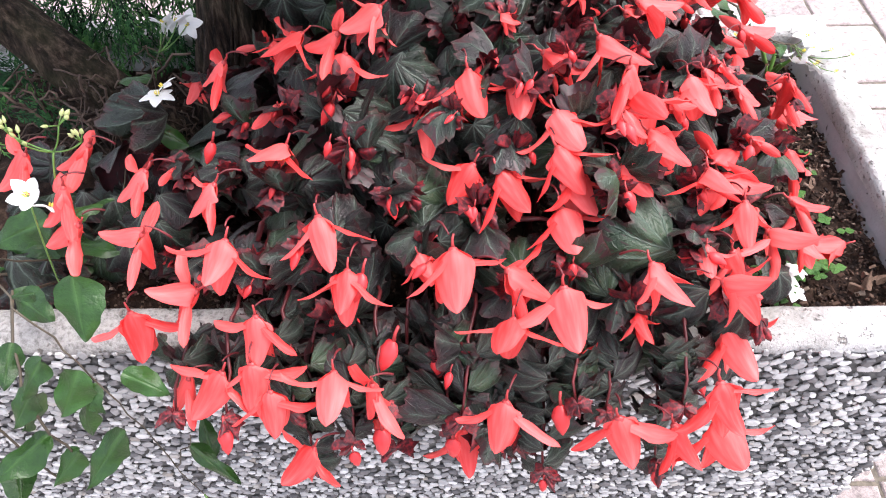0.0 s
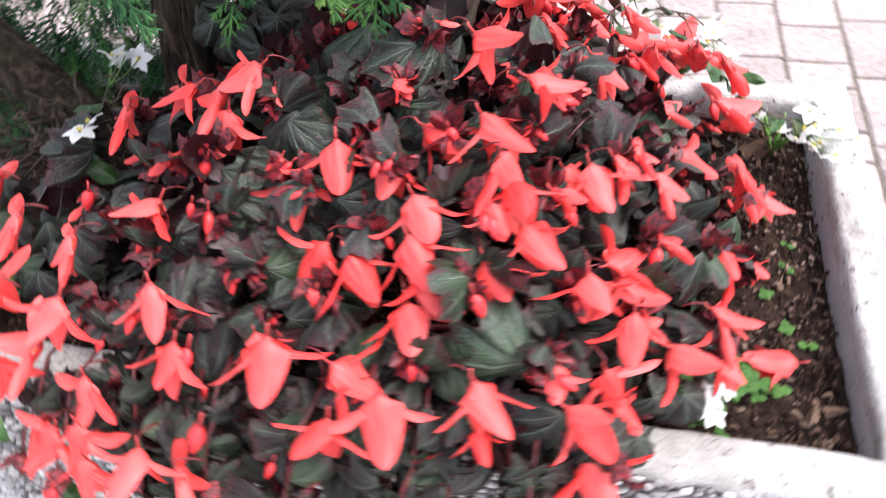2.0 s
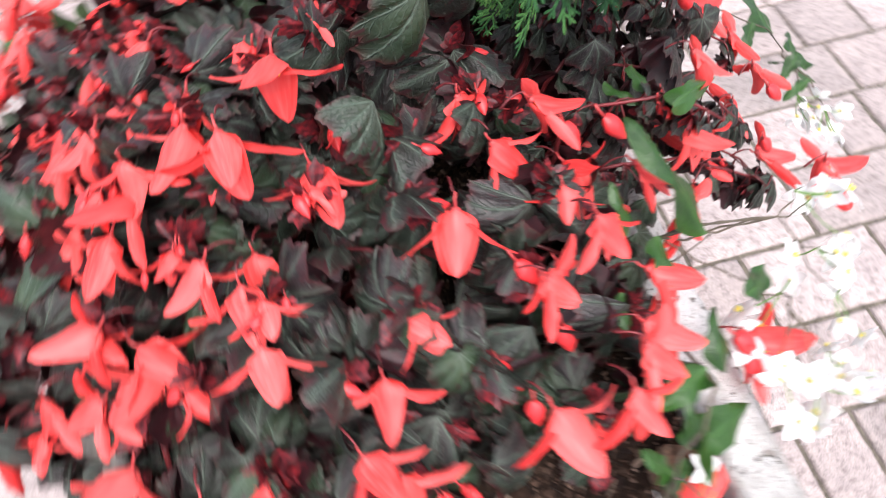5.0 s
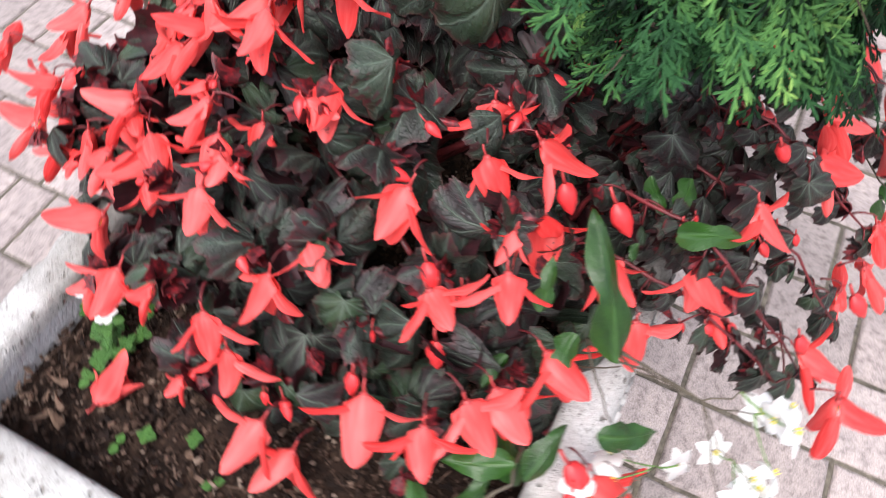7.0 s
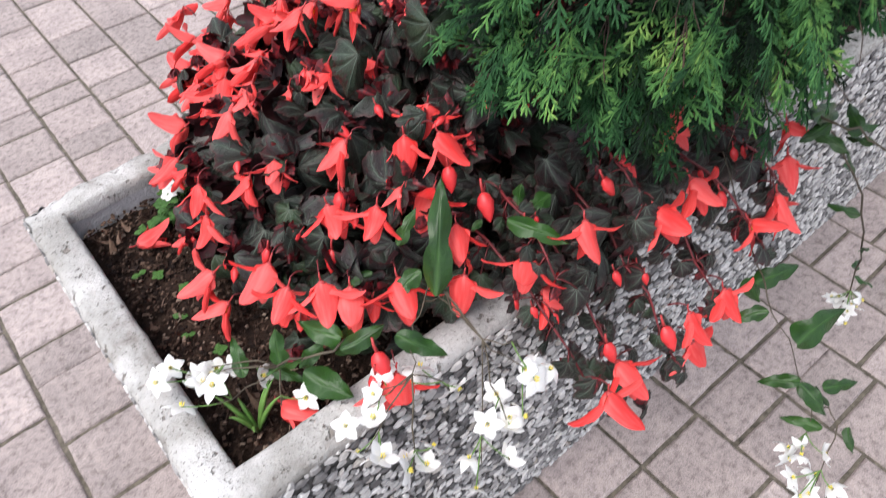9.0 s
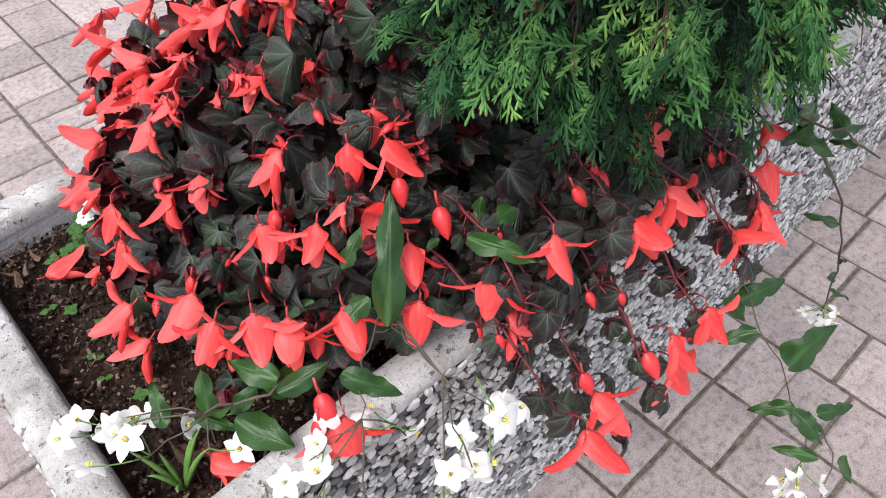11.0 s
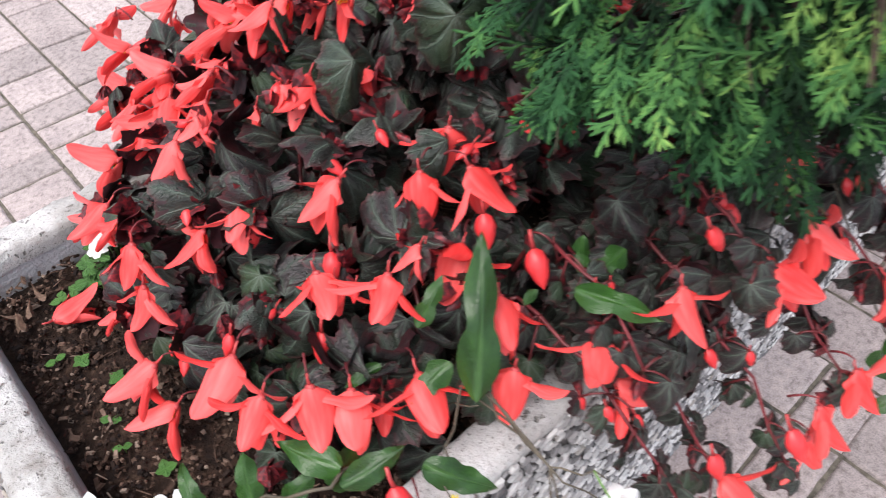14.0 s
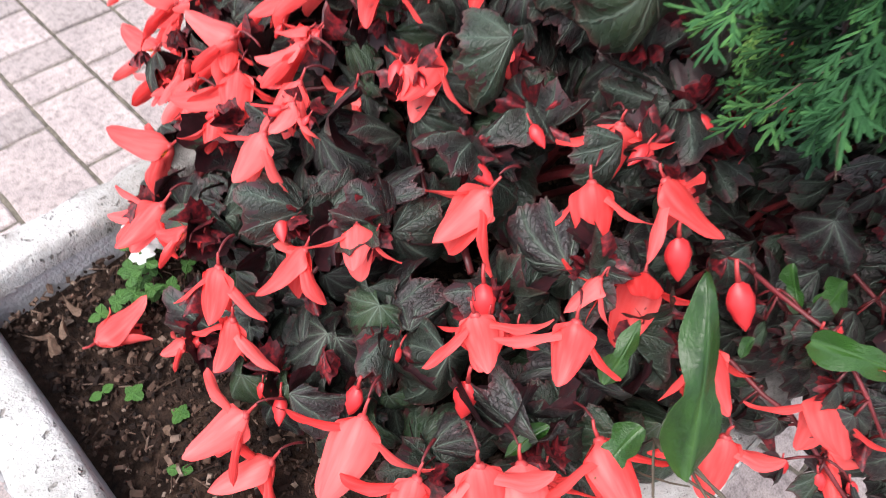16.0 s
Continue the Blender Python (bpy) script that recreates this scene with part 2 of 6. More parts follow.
def make_begonia_leaf(name):
    """Dark bronze leaf: sunken silvery-green veins with soft borders, some leaves purple-black, maroon margin."""
    m, nt, p = material(name, 0.40, 0.0, 0.36)
    uv = nt.nodes.new("ShaderNodeUVMap")
    uv.uv_map = "fan"
    sep = nt.nodes.new("ShaderNodeSeparateXYZ")
    nt.links.new(uv.outputs[0], sep.inputs[0])
    a, d = sep.outputs[0], sep.outputs[1]
    r = random_value(nt)
    n = noise_node(nt, 6.0, 5.0)
    wr = noise_node(nt, 22.0, 3.0, 0.55)
    jig = maths(nt, "MULTIPLY", maths(nt, "SUBTRACT", n.outputs[0], 0.5), 0.30)
    f = maths(nt, "ABSOLUTE", maths(nt, "SUBTRACT", maths(nt, "FRACT", maths(nt, "ADD", maths(nt, "ADD", maths(nt, "MULTIPLY", a, 7.0), 0.5), jig)), 0.5))
    off = maths(nt, "MULTIPLY", f, maths(nt, "ADD", d, 0.05))
    main = maths(nt, "MAXIMUM", maths(nt, "SUBTRACT", 1.0, maths(nt, "DIVIDE", off, 0.042)), 0.0)
    halo = maths(nt, "POWER", maths(nt, "MAXIMUM", maths(nt, "SUBTRACT", 1.0, maths(nt, "DIVIDE", off, 0.24)), 0.0), 1.6)
    side = maths(nt, "FRACT", maths(nt, "ADD", maths(nt, "SUBTRACT", maths(nt, "MULTIPLY", d, 6.0), maths(nt, "MULTIPLY", f, 5.0)), jig))
    side = maths(nt, "MAXIMUM", maths(nt, "SUBTRACT", 1.0, maths(nt, "DIVIDE", maths(nt, "ABSOLUTE", maths(nt, "SUBTRACT", side, 0.5)), 0.13)), 0.0)
    tc = nt.nodes.new("ShaderNodeTexCoord")
    cell = nt.nodes.new("ShaderNodeTexVoronoi")
    cell.feature = "DISTANCE_TO_EDGE"
    cell.inputs["Scale"].default_value = 20.0
    nt.links.new(tc.outputs["Object"], cell.inputs["Vector"])
    net = maths(nt, "MAXIMUM", maths(nt, "SUBTRACT", 1.0, maths(nt, "DIVIDE", cell.outputs["Distance"], 0.12)), 0.0)
    green = ramp(nt, n.outputs[0], [(0.34, (0.0052, 0.0082, 0.0058)), (0.70, (0.026, 0.039, 0.026))]).outputs[0]
    purple = ramp(nt, n.outputs[0], [(0.34, (0.0072, 0.0056, 0.0066)), (0.70, (0.029, 0.021, 0.023))]).outputs[0]
    pick = ramp(nt, r, [(0.25, (0, 0, 0)), (0.75, (1, 1, 1))]).outputs[0]
    body = mix(nt, pick, green, purple)
    fresh = ramp(nt, r, [(0.06, (1, 1, 1)), (0.16, (0, 0, 0))]).outputs[0]
    body = mix(nt, maths(nt, "MULTIPLY", fresh, maths(nt, "SUBTRACT", 1.0, d)), body, (0.038, 0.085, 0.030))
    body = mix(nt, maths(nt, "MULTIPLY", maths(nt, "POWER", maths(nt, "SUBTRACT", 1.0, d), 3.0), 0.6), body, (0.030, 0.007, 0.012))
    body = mix(nt, maths(nt, "MULTIPLY", halo, 0.40), body, (0.074, 0.106, 0.082))
    body = mix(nt, maths(nt, "MULTIPLY", side, 0.13), body, (0.13, 0.18, 0.14))
    body = mix(nt, maths(nt, "MULTIPLY", net, 0.06), body, (0.17, 0.22, 0.18))
    body = mix(nt, maths(nt, "MULTIPLY", maths(nt, "POWER", d, 22.0), 0.5), body, (0.12, 0.016, 0.022))
    nt.links.new(mix(nt, maths(nt, "MULTIPLY", maths(nt, "MULTIPLY", main, 0.42), maths(nt, "SUBTRACT", 1.25, d)), body, (0.22, 0.29, 0.23)), p.inputs["Base Color"])
    h = maths(nt, "ADD", maths(nt, "MULTIPLY", wr.outputs[0], 0.7), maths(nt, "SUBTRACT", maths(nt, "MULTIPLY", maths(nt, "MINIMUM", cell.outputs["Distance"], 0.25), 0.5), maths(nt, "ADD", main, maths(nt, "MULTIPLY", side, 0.5))))
    bump(nt, p, h, 0.55, 0.0020)
    return m


def make_petal(name, deep, pale, rough=0.45, thin=0.3):
    m, nt, p = material(name, rough, 0.0, 0.35)
    uv = nt.nodes.new("ShaderNodeUVMap")
    uv.uv_map = "fan"
    sep = nt.nodes.new("ShaderNodeSeparateXYZ")
    nt.links.new(uv.outputs[0], sep.inputs[0])
    w = nt.nodes.new("ShaderNodeTexNoise")
    w.noise_dimensions = "2D"
    mp = nt.nodes.new("ShaderNodeMapping")
    mp.inputs["Scale"].default_value = (7.0, 1.6, 1.0)
    nt.links.new(uv.outputs[0], mp.inputs[0])
    nt.links.new(mp.outputs[0], w.inputs["Vector"])
    w.inputs["Scale"].default_value = 1.0
    r = random_value(nt)
    fac = maths(nt, "ADD", maths(nt, "MULTIPLY", w.outputs[0], 0.6), maths(nt, "MULTIPLY", r, 0.4))
    col = ramp(nt, fac, [(0.25, deep), (0.75, pale)]).outputs[0]
    nt.links.new(col, p.inputs["Base Color"])
    bump(nt, p, w.outputs[0], 0.14, 0.0009)
    tr = nt.nodes.new("ShaderNodeBsdfTranslucent")
    nt.links.new(col, tr.inputs[0])
    ms = nt.nodes.new("ShaderNodeMixShader")
    ms.inputs[0].default_value = thin
    nt.links.new(p.outputs[0], ms.inputs[1])
    nt.links.new(tr.outputs[0], ms.inputs[2])
    nt.links.new(ms.outputs[0], nt.nodes["Material Output"].inputs[0])
    return m


def make_soil():
    m, nt, p = material("dark_bark_soil", 0.95, 0.0, 0.2)
    a = noise_node(nt, 45.0, 6.0, 0.7)
    b = noise_node(nt, 240.0, 4.0, 0.7)
    c = ramp(nt, a.outputs[0], [(0.34, (0.008, 0.005, 0.004)), (0.55, (0.034, 0.020, 0.014)), (0.75, (0.12, 0.080, 0.058))]).outputs[0]
    g = ramp(nt, b.outputs[0], [(0.3, (0.5, 0.5, 0.5)), (0.7, (1.3, 1.25, 1.2))]).outputs[0]
    nt.links.new(mix(nt, 1.0, c, g, "MULTIPLY"), p.inputs["Base Color"])
    bump(nt, p, mix(nt, 0.5, a.outputs[0], b.outputs[0]), 1.0, 0.006)
    return m


def make_chips():
    m, nt, p = material("bark_chips", 0.9, 0.0, 0.25)
    r = island_value(nt)
    n = noise_node(nt, 150.0, 4.0)
    c = ramp(nt, r, [(0.0, (0.010, 0.006, 0.005)), (0.45, (0.034, 0.019, 0.013)), (0.74, (0.090, 0.054, 0.038)), (0.92, (0.16, 0.105, 0.078)), (1.0, (0.30, 0.23, 0.18))]).outputs[0]
    v = ramp(nt, n.outputs[0], [(0.3, (0.6, 0.6, 0.6)), (0.65, (1.1, 1.1, 1.1))]).outputs[0]
    nt.links.new(mix(nt, 1.0, c, v, "MULTIPLY"), p.inputs["Base Color"])
    bump(nt, p, n.outputs[0], 0.5, 0.001)
    return m


def make_bark():
    m, nt, p = material("fibrous_bark", 0.9, 0.0, 0.2)
    tc = nt.nodes.new("ShaderNodeTexCoord")
    mp = nt.nodes.new("ShaderNodeMapping")
    mp.inputs["Scale"].default_value = (1.0, 1.0, 0.16)
    nt.links.new(tc.outputs["Object"], mp.inputs[0])
    n = noise_node(nt, 120.0, 6.0, 0.7, vec=mp.outputs[0])
    g = noise_node(nt, 12.0, 3.0)
    c = ramp(nt, n.outputs[0], [(0.40, (0.007, 0.005, 0.004)), (0.52, (0.034, 0.023, 0.017)), (0.66, (0.12, 0.085, 0.062))]).outputs[0]
    gr = ramp(nt, g.outputs[0], [(0.45, (0, 0, 0)), (0.65, (1, 1, 1))]).outputs[0]
    nt.links.new(mix(nt, maths(nt, "MULTIPLY", gr, 0.35), c, (0.055, 0.058, 0.026)), p.inputs["Base Color"])
    bump(nt, p, n.outputs[0], 1.0, 0.006)
    return m


def make_conifer(name, tones):
    m, nt, p = material(name, 0.65, 0.0, 0.12)
    r = island_value(nt)
    n = noise_node(nt, 15.0, 2.0)
    scales = noise_node(nt, 420.0, 2.0)
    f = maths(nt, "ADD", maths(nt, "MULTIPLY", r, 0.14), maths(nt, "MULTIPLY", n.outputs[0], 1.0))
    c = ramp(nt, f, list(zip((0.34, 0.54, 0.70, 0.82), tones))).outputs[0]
    nt.links.new(c, p.inputs["Base Color"])
    bump(nt, p, scales.outputs[0], 0.6, 0.0012)
    return m


RIM_PAINT, WALL_CONCRETE, PEBBLE, PAVER = make_rim_paint(), make_wall_concrete(), make_pebbles(), make_paver()
MORTAR = plain_mix("pebble_matrix", [(0.3, (0.05, 0.049, 0.048)), (0.7, (0.17, 0.165, 0.155))], 60.0, 0.95, 0.6, 0.002)
JOINT = plain_mix("sandy_joint_earth", [(0.3, (0.045, 0.040, 0.030)), (0.7, (0.19, 0.165, 0.13))], 90.0, 0.95, 0.8, 0.003)
SOIL_MAT, CHIPS, BARK = make_soil(), make_chips(), make_bark()
TWIG = plain_mix("dry_twig", [(0.3, (0.022, 0.014, 0.010)), (0.7, (0.13, 0.085, 0.062))], 60.0, 0.85, 0.4, 0.001)
# base green near black: shade of the crown's depths put into colour; tips show young growth
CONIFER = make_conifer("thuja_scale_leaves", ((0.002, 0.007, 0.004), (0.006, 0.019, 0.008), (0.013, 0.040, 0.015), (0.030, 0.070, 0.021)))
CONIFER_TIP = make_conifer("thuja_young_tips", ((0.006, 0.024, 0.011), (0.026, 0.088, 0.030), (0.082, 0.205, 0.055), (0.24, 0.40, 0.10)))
LEAF_TOP = make_begonia_leaf("begonia_leaf_top")
LEAF_UNDER = plain_mix("begonia_leaf_underside", [(0.3, (0.015, 0.006, 0.008)), (0.7, (0.055, 0.011, 0.015))], 8.0, 0.45, 0.4, 0.001)
BUD_LEAF = plain_mix("begonia_young_leaf", [(0.34, (0.018, 0.005, 0.007)), (0.50, (0.090, 0.009, 0.013)), (0.66, (0.30, 0.018, 0.026))], 5.0, 0.5, 0.6, 0.0015)
RED_STEM = plain_mix("begonia_stem", [(0.3, (0.055, 0.008, 0.010)), (0.7, (0.16, 0.020, 0.022))], 60.0, 0.4, 0.2, 0.0008)
SHOOT = plain_mix("begonia_shoot", [(0.3, (0.08, 0.010, 0.013)), (0.7, (0.21, 0.025, 0.03))], 60.0, 0.5, 0.4, 0.001)
PETAL = make_petal("coral_petal", (0.85, 0.042, 0.041), (0.945, 0.140, 0.134), 0.45, 0.2)
PEDICEL = plain_mix("coral_pedicel", [(0.3, (0.34, 0.03, 0.032)), (0.7, (0.52, 0.06, 0.06))], 80.0, 0.45, 0.1, 0.0005)
BUD_RED = plain_mix("deep_coral_bud", [(0.3, (0.50, 0.018, 0.022)), (0.7, (0.74, 0.045, 0.05))], 60.0, 0.42, 0.15, 0.0006)
STAMEN = plain_mix("orange_stamen", [(0.3, (0.85, 0.28, 0.02)), (0.7, (0.95, 0.50, 0.05))], 300.0, 0.6, 0.2, 0.0005)
VINE_LEAF = make_leaf_top("vine_leaf_top", (0.008, 0.032, 0.005), (0.026, 0.082, 0.012), (0.055, 0.130, 0.030), veins=1.0, rough=0.36, spec=0.40, net_share=0.06, relief=0.5)
VINE_UNDER = plain_mix("vine_leaf_underside", [(0.3, (0.04, 0.09, 0.025)), (0.7, (0.075, 0.14, 0.045))], 6.0, 0.5, 0.2, 0.0008)
VINE_STEM = plain_mix("vine_stem", [(0.3, (0.05, 0.04, 0.028)), (0.7, (0.11, 0.09, 0.06))], 60.0, 0.7, 0.4, 0.001)
WHITE_PETAL = make_petal("white_petal", (0.80, 0.81, 0.80), (0.90, 0.90, 0.88), 0.5, 0.25)
YELLOW = plain_mix("yellow_anther", [(0.3, (0.75, 0.60, 0.06)), (0.7, (0.9, 0.78, 0.15))], 300.0, 0.6, 0.2, 0.0005)
CLOVER = make_leaf_top("clover_leaf", (0.030, 0.10, 0.015), (0.065, 0.18, 0.030), (0.13, 0.28, 0.07), veins=1.0, rough=0.5)
GRASS = plain_mix("grass_blade", [(0.3, (0.07, 0.17, 0.03)), (0.7, (0.16, 0.30, 0.07))], 50.0, 0.5, 0.1, 0.0005)
BUD_GREEN = plain_mix("pale_green_bud", [(0.3, (0.30, 0.36, 0.12)), (0.7, (0.50, 0.55, 0.25))], 80.0, 0.5, 0.1, 0.0005)
DRY = plain_mix("dry_leaf", [(0.3, (0.07, 0.04, 0.025)), (0.7, (0.19, 0.12, 0.08))], 6.0, 0.8, 0.4, 0.001)

# ---- ground and pavement ----
def sheet(name, x0, x1, y0, y1, z, mat, label, nx=1, ny=1):
    bm = bmesh.new()
    g = [[bm.verts.new((x0 + (x1 - x0) * i / nx, y0 + (y1 - y0) * j / ny, z)) for j in range(ny + 1)] for i in range(nx + 1)]
    for i in range(nx):
        for j in range(ny):
            bm.faces.new((g[i][j], g[i + 1][j], g[i + 1][j + 1], g[i][j + 1]))
    return tagged(new(name, mesh_of(name, bm, mat, False)), label, name, "", "structure")


sheet("ground", -80, 80, -80, 80, -0.0050, JOINT, "sandy brown earth in the joints under the paving")


def box_stone(bm, w, l, x=0.0, y=0.0, z=0.0, h=0.05, r=0.0045, rng=None):
    """A paving stone with a worn upper edge, centred on x, y; its top is at z."""
    n = 7 if rng else 1
    outline = []
    for (ax, ay), (bx, by) in (((-1, -1), (1, -1)), ((1, -1), (1, 1)), ((1, 1), (-1, 1)), ((-1, 1), (-1, -1))):
        outline += [(ax + (bx - ax) * k / n, ay + (by - ay) * k / n) for k in range(n)]
    chips = [rng.uniform(-0.0010, 0.0010) - 0.003 * max(0.0, rng.random() - 0.75) * 4 if rng else 0.0 for _ in outline]
    loops = []
    for inset, dz, share in ((0.0, -h, 0.0), (0.0, -r, 0.5), (r * 0.35, -r * 0.35, 1.0), (r, 0.0, 1.0)):
        loops.append([bm.verts.new((x + sx * (w / 2 - inset + c * share), y + sy * (l / 2 - inset + c * share), z + dz)) for (sx, sy), c in zip(outline, chips)])
    m = len(outline)
    for a, b in zip(loops, loops[1:]):
        for k in range(m):
            bm.faces.new((a[k], a[(k + 1) % m], b[(k + 1) % m], b[k]))
    bm.faces.new(loops[-1])


def pave():
    rng = random.Random(4)
    pavement = thing("pavement", (0, 0, 0), "pinkish grey concrete paving stones in straight courses", "pavement", "", "structure")
    lengths = (0.088, 0.140, 0.218)
    pitch, gap, first = 0.1370, 0.0064, 0.010
    shapes = {}
    for l in lengths:
        for v in range(3):
            bm = bmesh.new()
            box_stone(bm, pitch - gap, l - gap, rng=rng)
            shapes[l, v] = mesh_of("paving_stone", bm, PAVER, False)
    # courses whose cross joints are known, by their y
    known = {-2: (-1.197, -1.057, -0.966, -0.747, -0.53), -3: (-1.276, -1.137, -0.911, -0.822), -1: (-1.006, -0.92, -0.778), 0: (-0.51, -0.425, -0.284, -0.197, -0.064),
             -4: (0.575,), -5: (0.575, 0.715), -6: (0.56, 0.647), -7: (0.73, 0.87)}
    far = bmesh.new()
    near = 0
    for c in range(-26, 15):
        x = first + pitch * (c + 0.5)
        y = -3.2 + rng.uniform(0, 0.2)
        if c == -2:
            y = -3.35
        cuts = list(known.get(c, ()))
        while y < 3.2:
            l = rng.choices(lengths, (0.3, 0.35, 0.35))[0]
            while cuts and cuts[0] < y + 0.05:
                cuts.pop(0)
            if cuts and y + l > cuts[0] - 0.06:
                l = min(lengths, key=lambda q: abs(q - (cuts[0] - y)))
                y = cuts[0] - l
            yc = y + l / 2
            y += l
            if -PL + 0.02 < x < -0.065 and 0.07 < yc < PW - 0.07:
                continue
            z = rng.uniform(-0.0012, 0.0012)
            if -1.15 < x < 0.55 and -1.3 < yc < 1.35 and near < 300:
                ob = child("paving_stone", shapes[l, rng.randrange(3)], pavement, pose(x, yc, z, rng.uniform(-0.4, 0.4), rng.uniform(-0.4, 0.4), rng.uniform(-0.5, 0.5)))
                near += 1
            else:
                box_stone(far, pitch - gap, l - gap, x, yc, z)
    tagged(part("outer_paving", far, PAVER, pavement, smooth=False), "", "", "", "stuff")


# ---- the concrete planter ----
def ring_at(d, z, n_long, n_short):
    """Points of the rectangle inset by d, walked round once, evenly cut."""
    c = [(-d, d), (-d, PW - d), (-PL + d, PW - d), (-PL + d, d)]
    pts = []
    for (a, b), n in zip(zip(c, c[1:] + c[:1]), (n_short, n_long, n_short, n_long)):
        for i in range(n):
            pts.append(Vector((a[0] + (b[0] - a[0]) * i / n, a[1] + (b[1] - a[1]) * i / n, z)))
    return pts


def loft(bm, rings, mat=0):
    vs = [[bm.verts.new(p) for p in r] for r in rings]
    n = len(vs[0])
    for a, b in zip(vs, vs[1:]):
        for k in range(n):
            bm.faces.new((a[k], a[(k + 1) % n], b[(k + 1) % n], b[k])).material_index = mat
    return vs


def pebble_shapes(rng):
    """Some flat worn stones: an uneven outline, a rounded shoulder and a nearly level face."""
    out = []
    for k in range(9):
        n = 7
        rim = [rng.uniform(0.78, 1.12) for _ in range(n)]
        tip = Vector((rng.uniform(-0.15, 0.15), rng.uniform(-0.15, 0.15), 1.0))
        co = []
        for scale, z in ((1.0, -0.6), (0.97, 0.45), (0.80, 0.92)):
            for q in range(n):
                a = (q + 0.35 * math.sin(k + 2.1 * q)) * 2 * math.pi / n
                co.append(Vector((math.cos(a) * rim[q] * scale, math.sin(a) * rim[q] * scale, z)))
        co.append(tip)
        fs = [[r * n + q, r * n + (q + 1) % n, (r + 1) * n + (q + 1) % n, (r + 1) * n + q] for r in (0, 1) for q in range(n)]
        fs += [[2 * n + q, 2 * n + (q + 1) % n, 3 * n] for q in range(n)]
        out.append((co, fs))
    return out


def pebbled_face(name, planter, x0, x1, y, out, rng, step, end=False):
    """Flat pebbles bedded in one face of the planter: large ones first, smaller ones in the gaps between."""
    shapes = pebble_shapes(rng)
    verts, faces, cells = [], [], collections.defaultdict(list)
    area = (x1 - x0) * PH
    for size, tries in ((0.52, 2.4), (0.42, 4.0), (0.30, 6.0), (0.20, 4.0)):
        for _ in range(int(area / step ** 2 * tries * 0.55)):
            a = step * size * rng.uniform(0.85, 1.2)
            b = a * rng.uniform(0.58, 0.95)
            cx, cz, r = rng.uniform(x0, x1), rng.uniform(0.004, PH - 0.012), (a + b) / 2
            key = (int(cx / step), int(cz / step))
            if any(math.hypot(cx - qx, cz - qz) < (r + qr) * 0.83 for i in (-1, 0, 1) for k in (-1, 0, 1) for qx, qz, qr in cells[key[0] + i, key[1] + k]):
                continue
            cells[key].append((cx, cz, r))
            co, fs = rng.choice(shapes)
            t = rng.gauss(0, 0.6)
            ct, st = math.cos(t), math.sin(t)
            dep, tip, lean = rng.uniform(0.08, 0.17) * step * (0.6 + size), rng.gauss(0, 0.08), rng.gauss(0, 0.08)
            base = len(verts)
            for v in co:
                u, w = v.x * a, v.y * b
                face = v.z * dep + (u * tip + w * lean if v.z > 0 else 0.0)
                verts.append((cx + u * ct - w * st, y + out * face, min(cz + u * st + w * ct, PH - 0.007)))
            faces += [[base + i for i in (f if out < 0 else f[::-1])] for f in fs]
    if end:
        verts = [(-v[1], v[0], v[2]) for v in verts]
    me = bpy.data.meshes.new(name)
    me.from_pydata(verts, [], faces)
    me.materials.append(PEBBLE)
    tagged(child(name, me, planter), "white and grey rounded pebbles bedded in concrete", "", "", "stuff")


